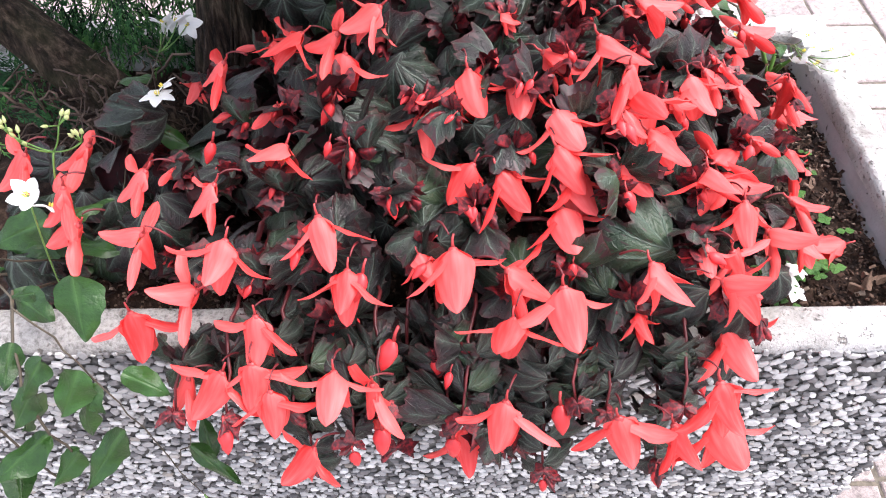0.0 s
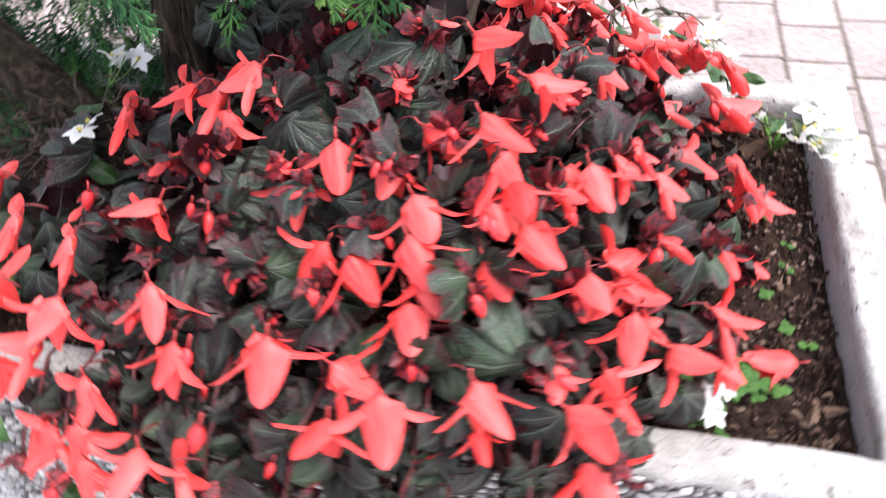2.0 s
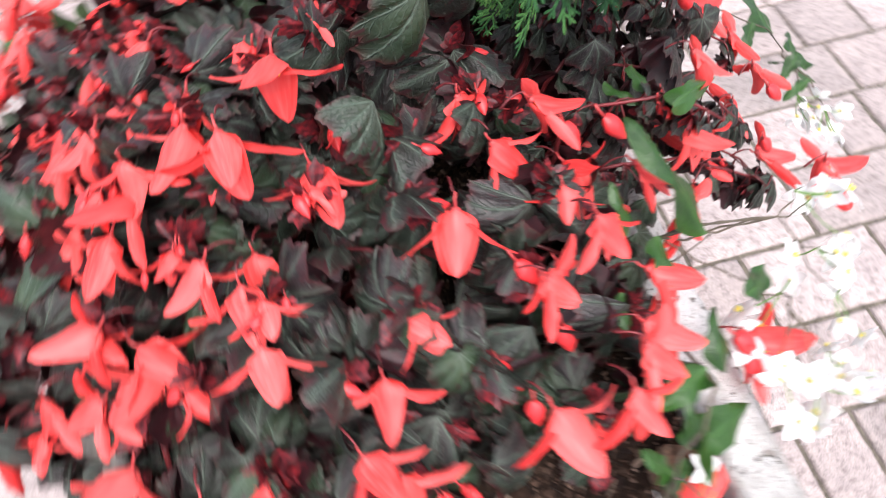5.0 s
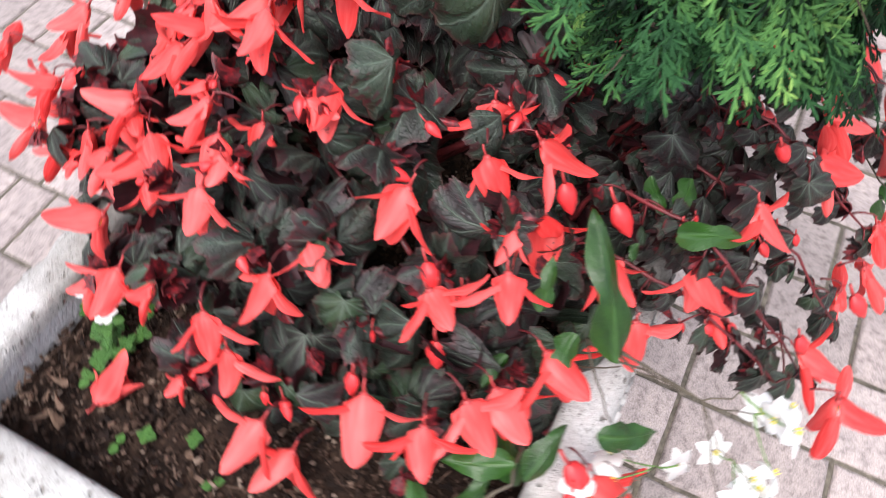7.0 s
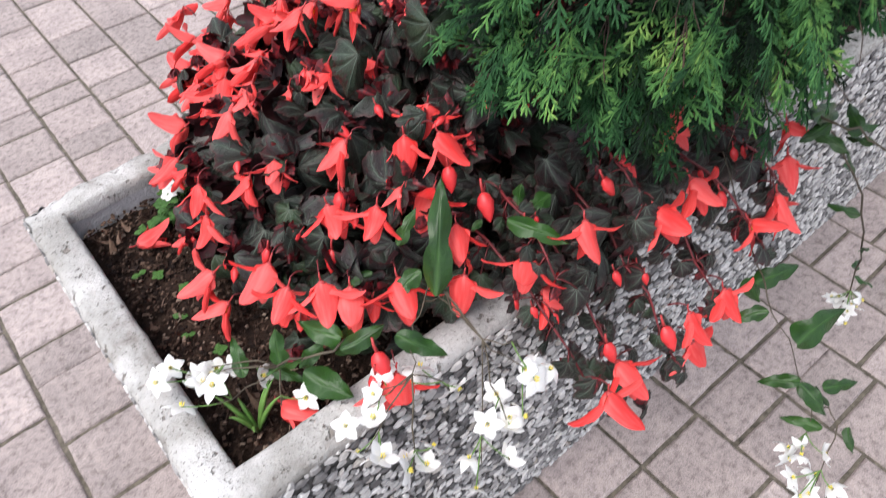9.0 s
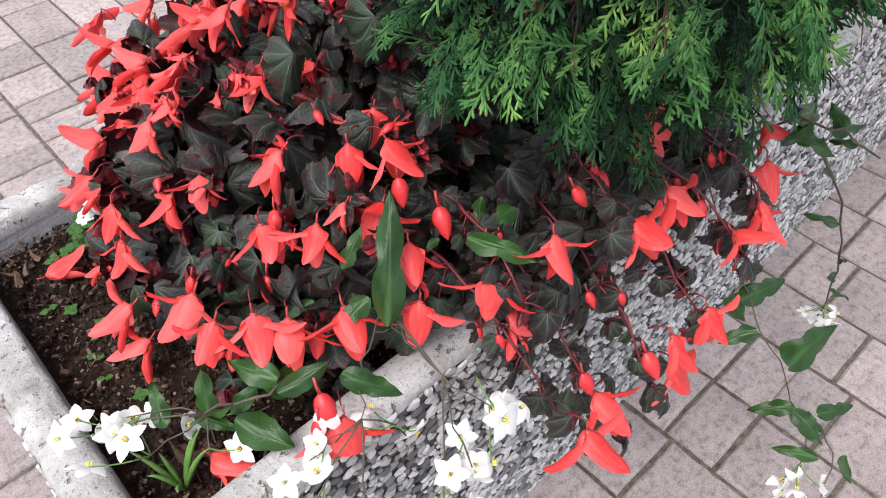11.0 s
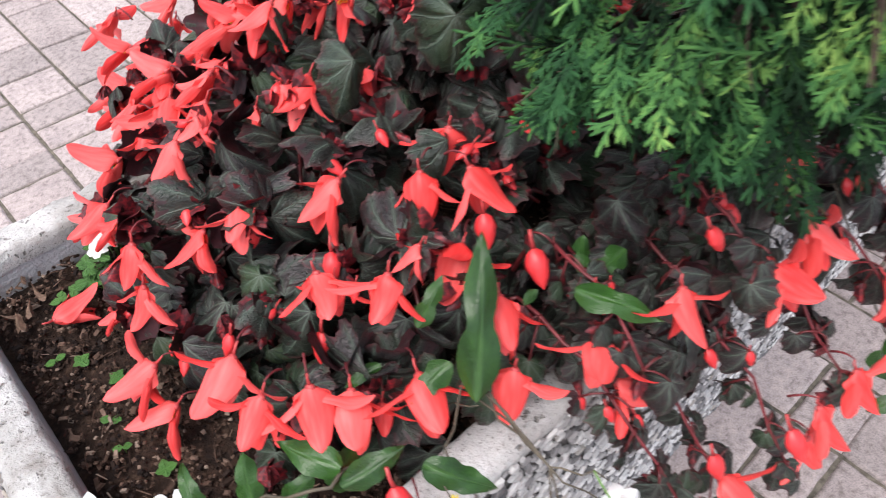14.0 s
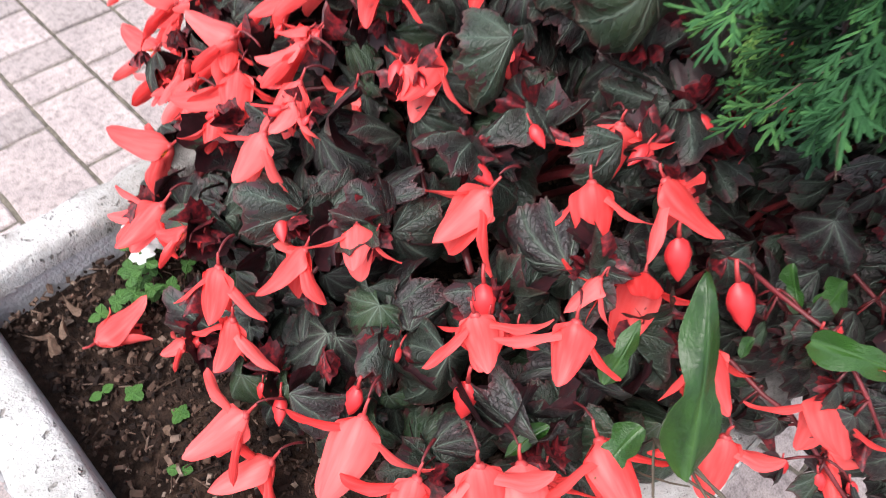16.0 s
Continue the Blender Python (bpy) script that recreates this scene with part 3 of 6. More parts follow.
def build_planter():
    rng = random.Random(7)
    planter = thing("planter", (0, 0, 0), "long concrete planter with exposed pebble sides and chipped whitewashed rim", "planter")
    # body: outside faces of rough matrix, with a floor
    bm = bmesh.new()
    loft(bm, [ring_at(0.0025, 0.0, 40, 10), ring_at(0.0025, PH - 0.013, 40, 10)])
    part("outer_wall", bm, MORTAR, planter, smooth=False)
    bm = bmesh.new()
    rings = [ring_at(PT - 0.0015, PH - 0.006, 60, 12), ring_at(PT, PH - 0.05, 60, 12), ring_at(PT + 0.002, 0.25, 60, 12)]
    vs = loft(bm, rings)
    bm.faces.new(vs[-1])
    part("inner_wall", bm, WALL_CONCRETE, planter, "grey concrete inner face", smooth=False)
    # rim: rounded, uneven, broken at one corner
    bm = bmesh.new()
    section = [(0.004, PH - 0.022), (0.0, PH - 0.013), (0.0008, PH - 0.007), (0.004, PH - 0.0022), (0.010, PH), (0.022, PH + 0.0006), (0.034, PH), (0.0385, PH - 0.002), (PT, PH - 0.010), (PT, PH - 0.02)]
    rings = []
    for k, (d, z) in enumerate(section):
        ring = ring_at(d, z, 230, 48)
        for p in ring:
            amp = 0.0032 if k <= 4 else 0.0014
            n = noise.noise(p * 38.0) + 0.6 * noise.noise(p * 110.0)
            p.z += n * amp
            p.x += noise.noise(p * 45.0 + Vector((9, 3, 1))) * amp * 0.9
            p.y += noise.noise(p * 45.0 + Vector((2, 7, 5))) * amp * 0.9
            near = math.hypot(p.x + 0.012, p.y - 0.012)
            if near < 0.055 and z > PH - 0.012:
                p.z -= (0.055 - near) / 0.055 * (0.010 + 0.012 * abs(noise.noise(p * 90.0)))
        rings.append(ring)
    loft(bm, rings)
    part("rim", bm, RIM_PAINT, planter, "whitewashed rim, flaking, with a broken corner")
    pebbled_face("front_pebble_face", planter, -1.15, -0.003, -0.0005, -1, rng, 0.0122)
    pebbled_face("back_pebble_face", planter, -1.55, -0.003, PW + 0.0005, 1, rng, 0.0138)
    pebbled_face("end_pebble_face", planter, 0.004, PW - 0.004, -0.0005, -1, rng, 0.0118, True)
    # soil
    bm = bmesh.new()
    nx, ny = 150, 60
    g = []
    for i in range(nx + 1):
        col = []
        for j in range(ny + 1):
            x = -PT - 0.95 * i / nx
            y = PT + (PW - 2 * PT) * j / ny
            v = Vector((x, y, 0))
            edge = min(1.0, min(-PT - x, y - PT, PW - PT - y) / 0.05)
            z = SOIL + 0.010 * noise.noise(v * 14.0) + 0.006 * noise.noise(v * 45.0) + 0.003 * noise.noise(v * 130.0) + 0.008 * edge
            col.append(bm.verts.new((x, y, z)))
        g.append(col)
    for i in range(nx):
        for j in range(ny):
            bm.faces.new((g[i][j], g[i][j + 1], g[i + 1][j + 1], g[i + 1][j]))
    soil = tagged(new("soil", mesh_of("soil", bm, SOIL_MAT)), "dark moist soil mixed with bark filling the planter", "soil", "", "stuff")
    bm = bmesh.new()
    for a, b in (((-0.985), (-PL + PT + 0.003)),):
        v = [bm.verts.new(p) for p in ((a, PT + 0.003, SOIL), (b, PT + 0.003, SOIL), (b, PW - PT - 0.003, SOIL), (a, PW - PT - 0.003, SOIL))]
        bm.faces.new(v[::-1])
    tagged(part("far_soil", bm, SOIL_MAT, soil, smooth=False), "", "", "", "stuff")
    # bark chips and crumbs
    verts, faces = [], []
    cube = [(-1, -1, -1), (1, -1, -1), (1, 1, -1), (-1, 1, -1), (-0.8, -0.7, 1), (0.7, -0.8, 1), (0.8, 0.7, 1), (-0.7, 0.8, 1)]
    quads = [(0, 1, 5, 4), (1, 2, 6, 5), (2, 3, 7, 6), (3, 0, 4, 7), (4, 5, 6, 7), (3, 2, 1, 0)]
    for k in range(15000):
        x, y = rng.uniform(-0.80, -PT - 0.004), rng.uniform(PT + 0.004, PW - PT - 0.004)
        big = rng.random() ** 4
        s = Vector((rng.uniform(0.0006, 0.0015) + big * 0.0040, rng.uniform(0.0005, 0.0013) + big * 0.0016, rng.uniform(0.0005, 0.0013)))
        if k % 9 == 0:   # fibres and slivers of bark
            s = Vector((rng.uniform(0.003, 0.009), rng.uniform(0.0003, 0.0007), rng.uniform(0.0003, 0.0006)))
        m = Matrix.Translation((x, y, SOIL + 0.009 + 0.010 * noise.noise(Vector((x, y, 0)) * 14.0) + rng.uniform(-0.001, 0.004))) @ Euler((rng.gauss(0, 0.35), rng.gauss(0, 0.35), rng.uniform(0, 6.3))).to_matrix().to_4x4()
        base = len(verts)
        verts += [tuple(m @ Vector((c[0] * s.x * rng.uniform(0.7, 1.1), c[1] * s.y * rng.uniform(0.7, 1.1), c[2] * s.z))) for c in cube]
        faces += [[base + i for i in q] for q in quads]
    me = bpy.data.meshes.new("bark_chips")
    me.from_pydata(verts, [], faces)
    me.materials.append(CHIPS)
    tagged(new("bark_chips", me), "small brown bark chips and crumbs scattered over the soil", "mulch", "", "stuff")


# ---- leaves, petals and flowers: shapes built once ----
def leaf_mesh(name, rng, mats, length, spread, side, teeth, fold, droop, cup=0.0, lobe=0.5, bow=0.0, seg=32, thick=0.0005, pleat=0.022):
    """A stalked blade along +y, facing +z, with a fan of veins; two skins so that both sides have their own colour."""
    bm = bmesh.new()
    uvl = bm.loops.layers.uv.new("fan")
    rings = 3
    grid = []
    skew = rng.uniform(-0.12, 0.12)
    for i in range(seg + 1):
        a = i / seg - 0.5
        th = a * 2 * spread
        k = abs(a) * 2
        r = (1 - k) ** 1.35 * (1.0 - side) + side * (1 - 0.15 * k) if k < 0.75 else None
        if r is None:
            k2 = (k - 0.75) / 0.25
            r0 = (0.25) ** 1.35 * (1.0 - side) + side * (1 - 0.1125)
            r = r0 + (lobe - r0) * k2 ** 1.5
        r *= 1 + skew * (1 if a > 0 else -1) * k
        if teeth:
            r *= 1 + (teeth * rng.uniform(0.7, 1.4) if i % 2 else -teeth * rng.uniform(0.0, 0.5))
        row = []
        for j in range(rings + 1):
            q = j / rings
            rr = r * q * (1.0 - 0.03 * (j == rings))
            x, y = math.sin(th) * rr, math.cos(th) * rr
            z = -fold * abs(x) - droop * max(y, 0) ** 2 + cup * (x * x) + pleat * math.cos(a * 7 * 2 * math.pi) * q * min(1, 1.5 - q) + 0.012 * math.sin(7 * y + 3 * x)
            x += bow * y * y
            row.append(((x * length, y * length, z * length), (a, q)))
        grid.append(row)
    for skin, off in ((0, 0.0), (1, -thick)):
        vs = [[bm.verts.new((p[0], p[1], p[2] + off)) for p, _ in row] for row in grid]
        for i in range(seg):
            for j in range(rings):
                ids = ((i, j), (i + 1, j), (i + 1, j + 1), (i, j + 1))
                quad = [vs[a][b] for a, b in ids]
                if skin == 0:
                    quad, ids = quad[::-1], ids[::-1]
                f = bm.faces.new(quad)
                f.material_index = skin
                for lp, (a, b) in zip(f.loops, ids):
                    lp[uvl].uv = grid[a][b][1]
    bmesh.ops.remove_doubles(bm, verts=bm.verts, dist=length * 0.002)
    return mesh_of(name, bm, mats)


def begonia_blade(rng, fold, droop, ruffle, seg=52, rings=4, thick=0.008, slim=1.0, mats=None):
    """A lopsided heart-shaped blade of length 1 along +y: pointed lobes at the vein ends, fine teeth, puffed between sunken veins, tip hanging."""
    bm = bmesh.new()
    uvl = bm.loops.layers.uv.new("fan")
    skew, ph, bow, lobe = rng.uniform(-0.30, 0.30), rng.uniform(0, 6), rng.uniform(-0.30, 0.30), rng.uniform(0.05, 0.11)
    grid = []
    for i in range(seg + 1):
        a = i / seg - 0.5
        k, th = abs(a) * 2, a * 4.4
        r = 0.40 + 0.60 * (1 - k) ** 1.7
        r *= (1 + skew * k * (1 if a > 0 else -1)) * (1 - 0.30 * max(0.0, (k - 0.80) / 0.20) ** 1.5)
        r *= 1 + lobe * math.cos(2 * math.pi * 7 * a) * (1 - 0.4 * k) + 0.16 * noise.noise(Vector((a * 5.0, ph, 2.0)))
        r *= 1 + (rng.uniform(0.025, 0.070) if i % 2 else -rng.uniform(0.0, 0.030))
        row = []
        for j in range(rings + 1):
            q = (j / rings) ** 0.85
            x, y = math.sin(th) * r * q * slim, math.cos(th) * r * q
            z = -fold * abs(x) * (0.5 + 0.5 * q) - 0.30 * x * x - 0.050 * math.cos(2 * math.pi * 7 * a) * q * (1.30 - q)
            z += ruffle * math.sin(2 * math.pi * 3 * a + ph) * q ** 3 + 0.11 * q * noise.noise(Vector((x * 4.0, y * 4.0, ph))) + 0.05 * q * noise.noise(Vector((x * 14.0, y * 14.0, ph)))
            # the blade bends over along its length
            bend_at = droop * max(y, 0.0)
            y2 = math.sin(bend_at) / droop if y > 0 else y
            z2 = z * math.cos(bend_at) - (1 - math.cos(bend_at)) / droop
            row.append(((x + bow * y * y, y2 + z * math.sin(bend_at) * 0.4, z2), (a, q)))
        grid.append(row)
    for skin, off in ((0, 0.0), (1, -thick)):
        vs = [[bm.verts.new((p[0], p[1], p[2] + off)) for p, _ in row] for row in grid]
        for i in range(seg):
            for j in range(rings):
                ids = ((i, j), (i + 1, j), (i + 1, j + 1), (i, j + 1))
                ids = ids[::-1] if skin == 0 else ids
                f = bm.faces.new([vs[u][v] for u, v in ids])
                f.material_index = skin
                for lp, (u, v) in zip(f.loops, ids):
                    lp[uvl].uv = grid[u][v][1]
    bmesh.ops.remove_doubles(bm, verts=bm.verts, dist=0.002)
    return mesh_of("begonia_leaf", bm, mats or (LEAF_TOP, LEAF_UNDER))


def strip_leaf(name, rng, mats, width, wave, droop, fold, waist=0.0, thick=0.008, nl=18, nw=6):
    """A slender wavy blade along +y, of length 1, facing +z, with two skins."""
    bm = bmesh.new()
    uvl = bm.loops.layers.uv.new("fan")
    ph = rng.uniform(0, 6)
    bow = rng.uniform(-0.12, 0.12)
    grid = []
    for i in range(nl + 1):
        u = i / nl
        w = width * (math.sin(math.pi * (0.05 + 0.95 * u ** 0.72)) ** 0.85 + 0.02) * (1 - waist * math.exp(-((u - 0.47) / 0.09) ** 2)) * (1 + 0.05 * math.sin(23 * u + ph))
        row = []
        for j in range(nw + 1):
            v = j / nw * 2 - 1
            z = -fold * w * abs(v) * 0.5 - droop * u * u + wave * abs(v) * math.sin(9 * u + ph + (1.3 if v > 0 else 0)) + 0.035 * math.sin(u * 5 + ph)
            row.append(((v * w / 2 + bow * u * u, u, z), (v * 0.45, u)))
        grid.append(row)
    for skin, off in ((0, 0.0), (1, -thick)):
        vs = [[bm.verts.new((p[0], p[1], p[2] + off)) for p, _ in row] for row in grid]
        for i in range(nl):
            for j in range(nw):
                ids = ((i, j), (i, j + 1), (i + 1, j + 1), (i + 1, j))
                if skin:
                    ids = ids[::-1]
                f = bm.faces.new([vs[a][b] for a, b in ids])
                f.material_index = skin
                for lp, (a, b) in zip(f.loops, ids):
                    lp[uvl].uv = grid[a][b][1]
    return mesh_of(name, bm, mats)


def petal_mesh(name, rng, mat, length, width, profile, shoulder, curl, cup, twist=0.0, lean=0.0, nl=14, nw=8):
    """A petal hanging from the origin along -z, outer face to +y: it leaves the stalk sideways over a round shoulder, then hangs; curl bends its end outward."""
    bm = bmesh.new()
    uvl = bm.loops.layers.uv.new("fan")
    pos = Vector((0, 0, 0))
    ph = rng.uniform(0, 6)
    vs, uvs = [], []
    for i in range(nl + 1):
        u = (i / nl) ** 1.15
        for (u0, w0), (u1, w1) in zip(profile, profile[1:]):
            if u0 <= u <= u1:
                w = width * (w0 + (w1 - w0) * (u - u0) / (u1 - u0))
        ang = lean + shoulder * math.exp(-u * 8.0) + curl * u * u
        d = Vector((0, math.sin(ang), -math.cos(ang)))
        nrm = Vector((0, math.cos(ang), math.sin(ang)))
        if i:
            pos = pos + d * length * (u - last)
        last = u
        line, uu = [], []
        for j in range(nw + 1):
            v = j / nw * 2 - 1
            tw = twist * u
            hollow = cup * (1.15 - 0.7 * u)
            edge = 0.0006 * math.sin(11 * u + ph + 2 * v) * abs(v) + 0.0008 * math.exp(-(v * 4) ** 2) * (1 - u)
            q = pos + Vector((v * w / 2 * math.cos(tw), 0, v * w / 2 * math.sin(tw))) + nrm * (edge - hollow * w * v * v)
            line.append(bm.verts.new(q))
            uu.append((v * 0.5 + 0.5, u))
        vs.append(line)
        uvs.append(uu)
    for i in range(nl):
        for j in range(nw):
            ids = ((i, j), (i + 1, j), (i + 1, j + 1), (i, j + 1))
            f = bm.faces.new([vs[a][b] for a, b in ids])
            for lp, (a, b) in zip(f.loops, ids):
                lp[uvl].uv = uvs[a][b]
    return mesh_of(name, bm, mat)


def teardrop(bm, at, axis, length, radius, sides=8, rings=7, mat=0, wob=0.0, rng=random):
    axis = Vector(axis).normalized()
    a = axis.cross(Vector((0.3, 0.9, 0.2))).normalized()
    b = axis.cross(a)
    prev = None
    for i in range(rings + 1):
        u = i / rings
        r = radius * (math.sin(math.pi * u ** 0.75) ** 0.8 + 0.02)
        ring = [bm.verts.new(Vector(at) + axis * length * u + r * (1 + wob * rng.uniform(-1, 1)) * (math.cos(k * 2 * math.pi / sides) * a + 0.75 * math.sin(k * 2 * math.pi / sides) * b)) for k in range(sides)]
        if prev:
            for k in range(sides):
                bm.faces.new((prev[k], prev[(k + 1) % sides], ring[(k + 1) % sides], ring[k])).material_index = mat
        prev = ring
    return bm


RNG = random.Random(21)
BEGONIA_LEAVES = [begonia_blade(RNG, RNG.uniform(0.3, 1.2), RNG.uniform(0.8, 2.1), RNG.uniform(0.06, 0.16), slim=RNG.uniform(0.66, 0.98)) for _ in range(24)]
POINTED_LEAVES = [begonia_blade(RNG, RNG.uniform(0.7, 1.3), RNG.uniform(0.8, 1.6), RNG.uniform(0.06, 0.12), slim=RNG.uniform(0.52, 0.72)) for _ in range(8)]
CLASP_LEAVES = [begonia_blade(RNG, RNG.uniform(0.7, 1.1), RNG.uniform(0.8, 1.4), 0.09, 36, 3) for _ in range(5)]
SMALL_LEAVES = [begonia_blade(RNG, RNG.uniform(0.3, 1.0), RNG.uniform(0.8, 1.8), 0.10, 32, 3, 0.012, RNG.uniform(0.7, 0.95)) for _ in range(10)]
YOUNG_LEAVES = [begonia_blade(RNG, RNG.uniform(1.4, 2.4), RNG.uniform(0.3, 1.2), 0.16, 20, 3, 0.02, RNG.uniform(0.42, 0.62), (BUD_LEAF, BUD_LEAF)) for _ in range(6)]
VINE_LEAVES = [strip_leaf("vine_leaf", RNG, (VINE_LEAF, VINE_UNDER), RNG.uniform(0.36, 0.48), RNG.uniform(0.04, 0.09), RNG.uniform(0.0, 0.45), RNG.uniform(0.2, 0.6), waist) for waist in (0.42, 0.30, 0.0, 0.36, 0.15, 0.0)]
OVATE_LEAVES = [strip_leaf("oval_leaf", RNG, (VINE_LEAF, VINE_UNDER), RNG.uniform(0.44, 0.58), RNG.uniform(0.03, 0.08), RNG.uniform(0.0, 0.40), RNG.uniform(0.2, 0.5), waist) for waist in (0.0, 0.30, 0.0, 0.38, 0.12)]
PETAL_RNG = random.Random(77)
BROAD_SHAPE = ((0, 0.40), (0.04, 0.70), (0.09, 0.90), (0.15, 0.99), (0.24, 1.0), (0.36, 0.92), (0.52, 0.78), (0.68, 0.63), (0.82, 0.48), (0.91, 0.34), (0.97, 0.18), (1.0, 0.05))
BELL_SHAPE = ((0, 0.40), (0.05, 0.68), (0.11, 0.88), (0.2, 0.98), (0.35, 1.0), (0.5, 0.92), (0.62, 0.82), (0.75, 0.69), (0.86, 0.54), (0.94, 0.34), (1.0, 0.08))
SLIM_SHAPE = ((0, 0.62), (0.2, 0.80), (0.45, 1.0), (0.65, 0.96), (0.85, 0.70), (0.95, 0.42), (1.0, 0.10))
BROAD = [petal_mesh("broad_petal", PETAL_RNG, PETAL, 0.043 * PETAL_RNG.uniform(0.90, 1.06), 0.0262 * PETAL_RNG.uniform(0.88, 1.12), PETAL_RNG.choice((BROAD_SHAPE, BELL_SHAPE)), PETAL_RNG.uniform(0.75, 1.15), PETAL_RNG.uniform(0.0, 0.65), PETAL_RNG.uniform(0.16, 0.32), PETAL_RNG.uniform(-0.25, 0.25)) for _ in range(12)]
NARROW = [petal_mesh("narrow_petal", PETAL_RNG, PETAL, 0.031 * PETAL_RNG.uniform(0.85, 1.15), 0.0118 * PETAL_RNG.uniform(0.8, 1.25), SLIM_SHAPE, PETAL_RNG.uniform(0.1, 0.4), PETAL_RNG.uniform(0.1, 1.1), 0.24, PETAL_RNG.uniform(-0.6, 0.6), 0.0, 12, 4) for _ in range(10)]


def flower_core():
    bm = bmesh.new()
    tube(bm, [(0, 0.001, 0.010), (0.0005, 0.0, 0.006), (0, 0, 0.0)], [0.0008, 0.0009, 0.0013], 6)
    teardrop(bm, (0, 0, 0.002), (0, 0, -1), 0.008, 0.0034)
    return mesh_of("flower_base", bm, PEDICEL)


def stamen_tuft():
    rng = random.Random(3)
    bm = bmesh.new()
    for _ in range(16):
        p = Vector((rng.gauss(0, 0.0011), rng.gauss(0.0, 0.0011), -0.006))
        q = Vector((p.x * 2.2, p.y * 2.2, -0.013 + rng.uniform(-0.002, 0.002)))
        tube(bm, [p, q], [0.0004, 0.0006], 4)
        teardrop(bm, q, (rng.gauss(0, 0.3), 0.3, -1), 0.0028, 0.0009, 5, 3)
    return mesh_of("stamen_tuft", bm, STAMEN)


def bud_mesh():
    bm = bmesh.new()
    tube(bm, [(0, 0, 0.012), (0.0005, 0, 0.006), (0, 0, 0)], [0.0011, 0.0011, 0.0015], 6, 1)
    rng = random.Random(5)
    teardrop(bm, (0, 0, 0.001), (0, 0.1, -1), 0.027, 0.0068, 10, 8, 0, 0.10, rng)
    return mesh_of("flower_bud", bm, (BUD_RED, PEDICEL))


CORE, TUFT, BUD = flower_core(), stamen_tuft(), bud_mesh()


def add_flower(plant, root, at, facing, tilt, size, rng, open_=0.0):
    """One hanging flower: two broad petals, two slim ones spread like wings, a tuft of stamens."""
    m = Matrix.Translation(Vector(at) - Vector(root)) @ Matrix.Rotation(facing, 4, "Z") @ Matrix.Rotation(tilt, 4, "X") @ Matrix.Rotation(rng.gauss(0, 0.16), 4, "Y") @ Matrix.Scale(size, 4)
    f = child("flower", CORE, plant, m)
    wide = open_ + rng.uniform(-0.05, 0.12)
    for k, (turn, kind) in enumerate(((0.0, BROAD), (math.pi, BROAD), (math.pi / 2, NARROW), (-math.pi / 2, NARROW))):
        if kind is BROAD:
            lean, reach_out, drop, grow = wide * (0.45 if k else 1.0), 0.0012, 0.0, 1.05 if k else 0.95
        else:
            lean, reach_out, drop, grow = rng.uniform(0.70, 1.35) + open_ * 0.2, 0.0065, -0.0075, 1.08
        pm = Matrix.Rotation(turn + rng.gauss(0, 0.10), 4, "Z") @ Matrix.Translation((0, reach_out, drop)) @ Matrix.Rotation(lean, 4, "X") @ Matrix.Rotation(rng.gauss(0, 0.12), 4, "Z") @ Matrix.Diagonal((rng.uniform(0.86, 1.08), 1, grow * rng.uniform(0.88, 1.08), 1))
        child("petal", rng.choice(kind), f, pm)
    child("stamen_tuft", TUFT, f, Matrix.Scale(0.72, 4))
    return f


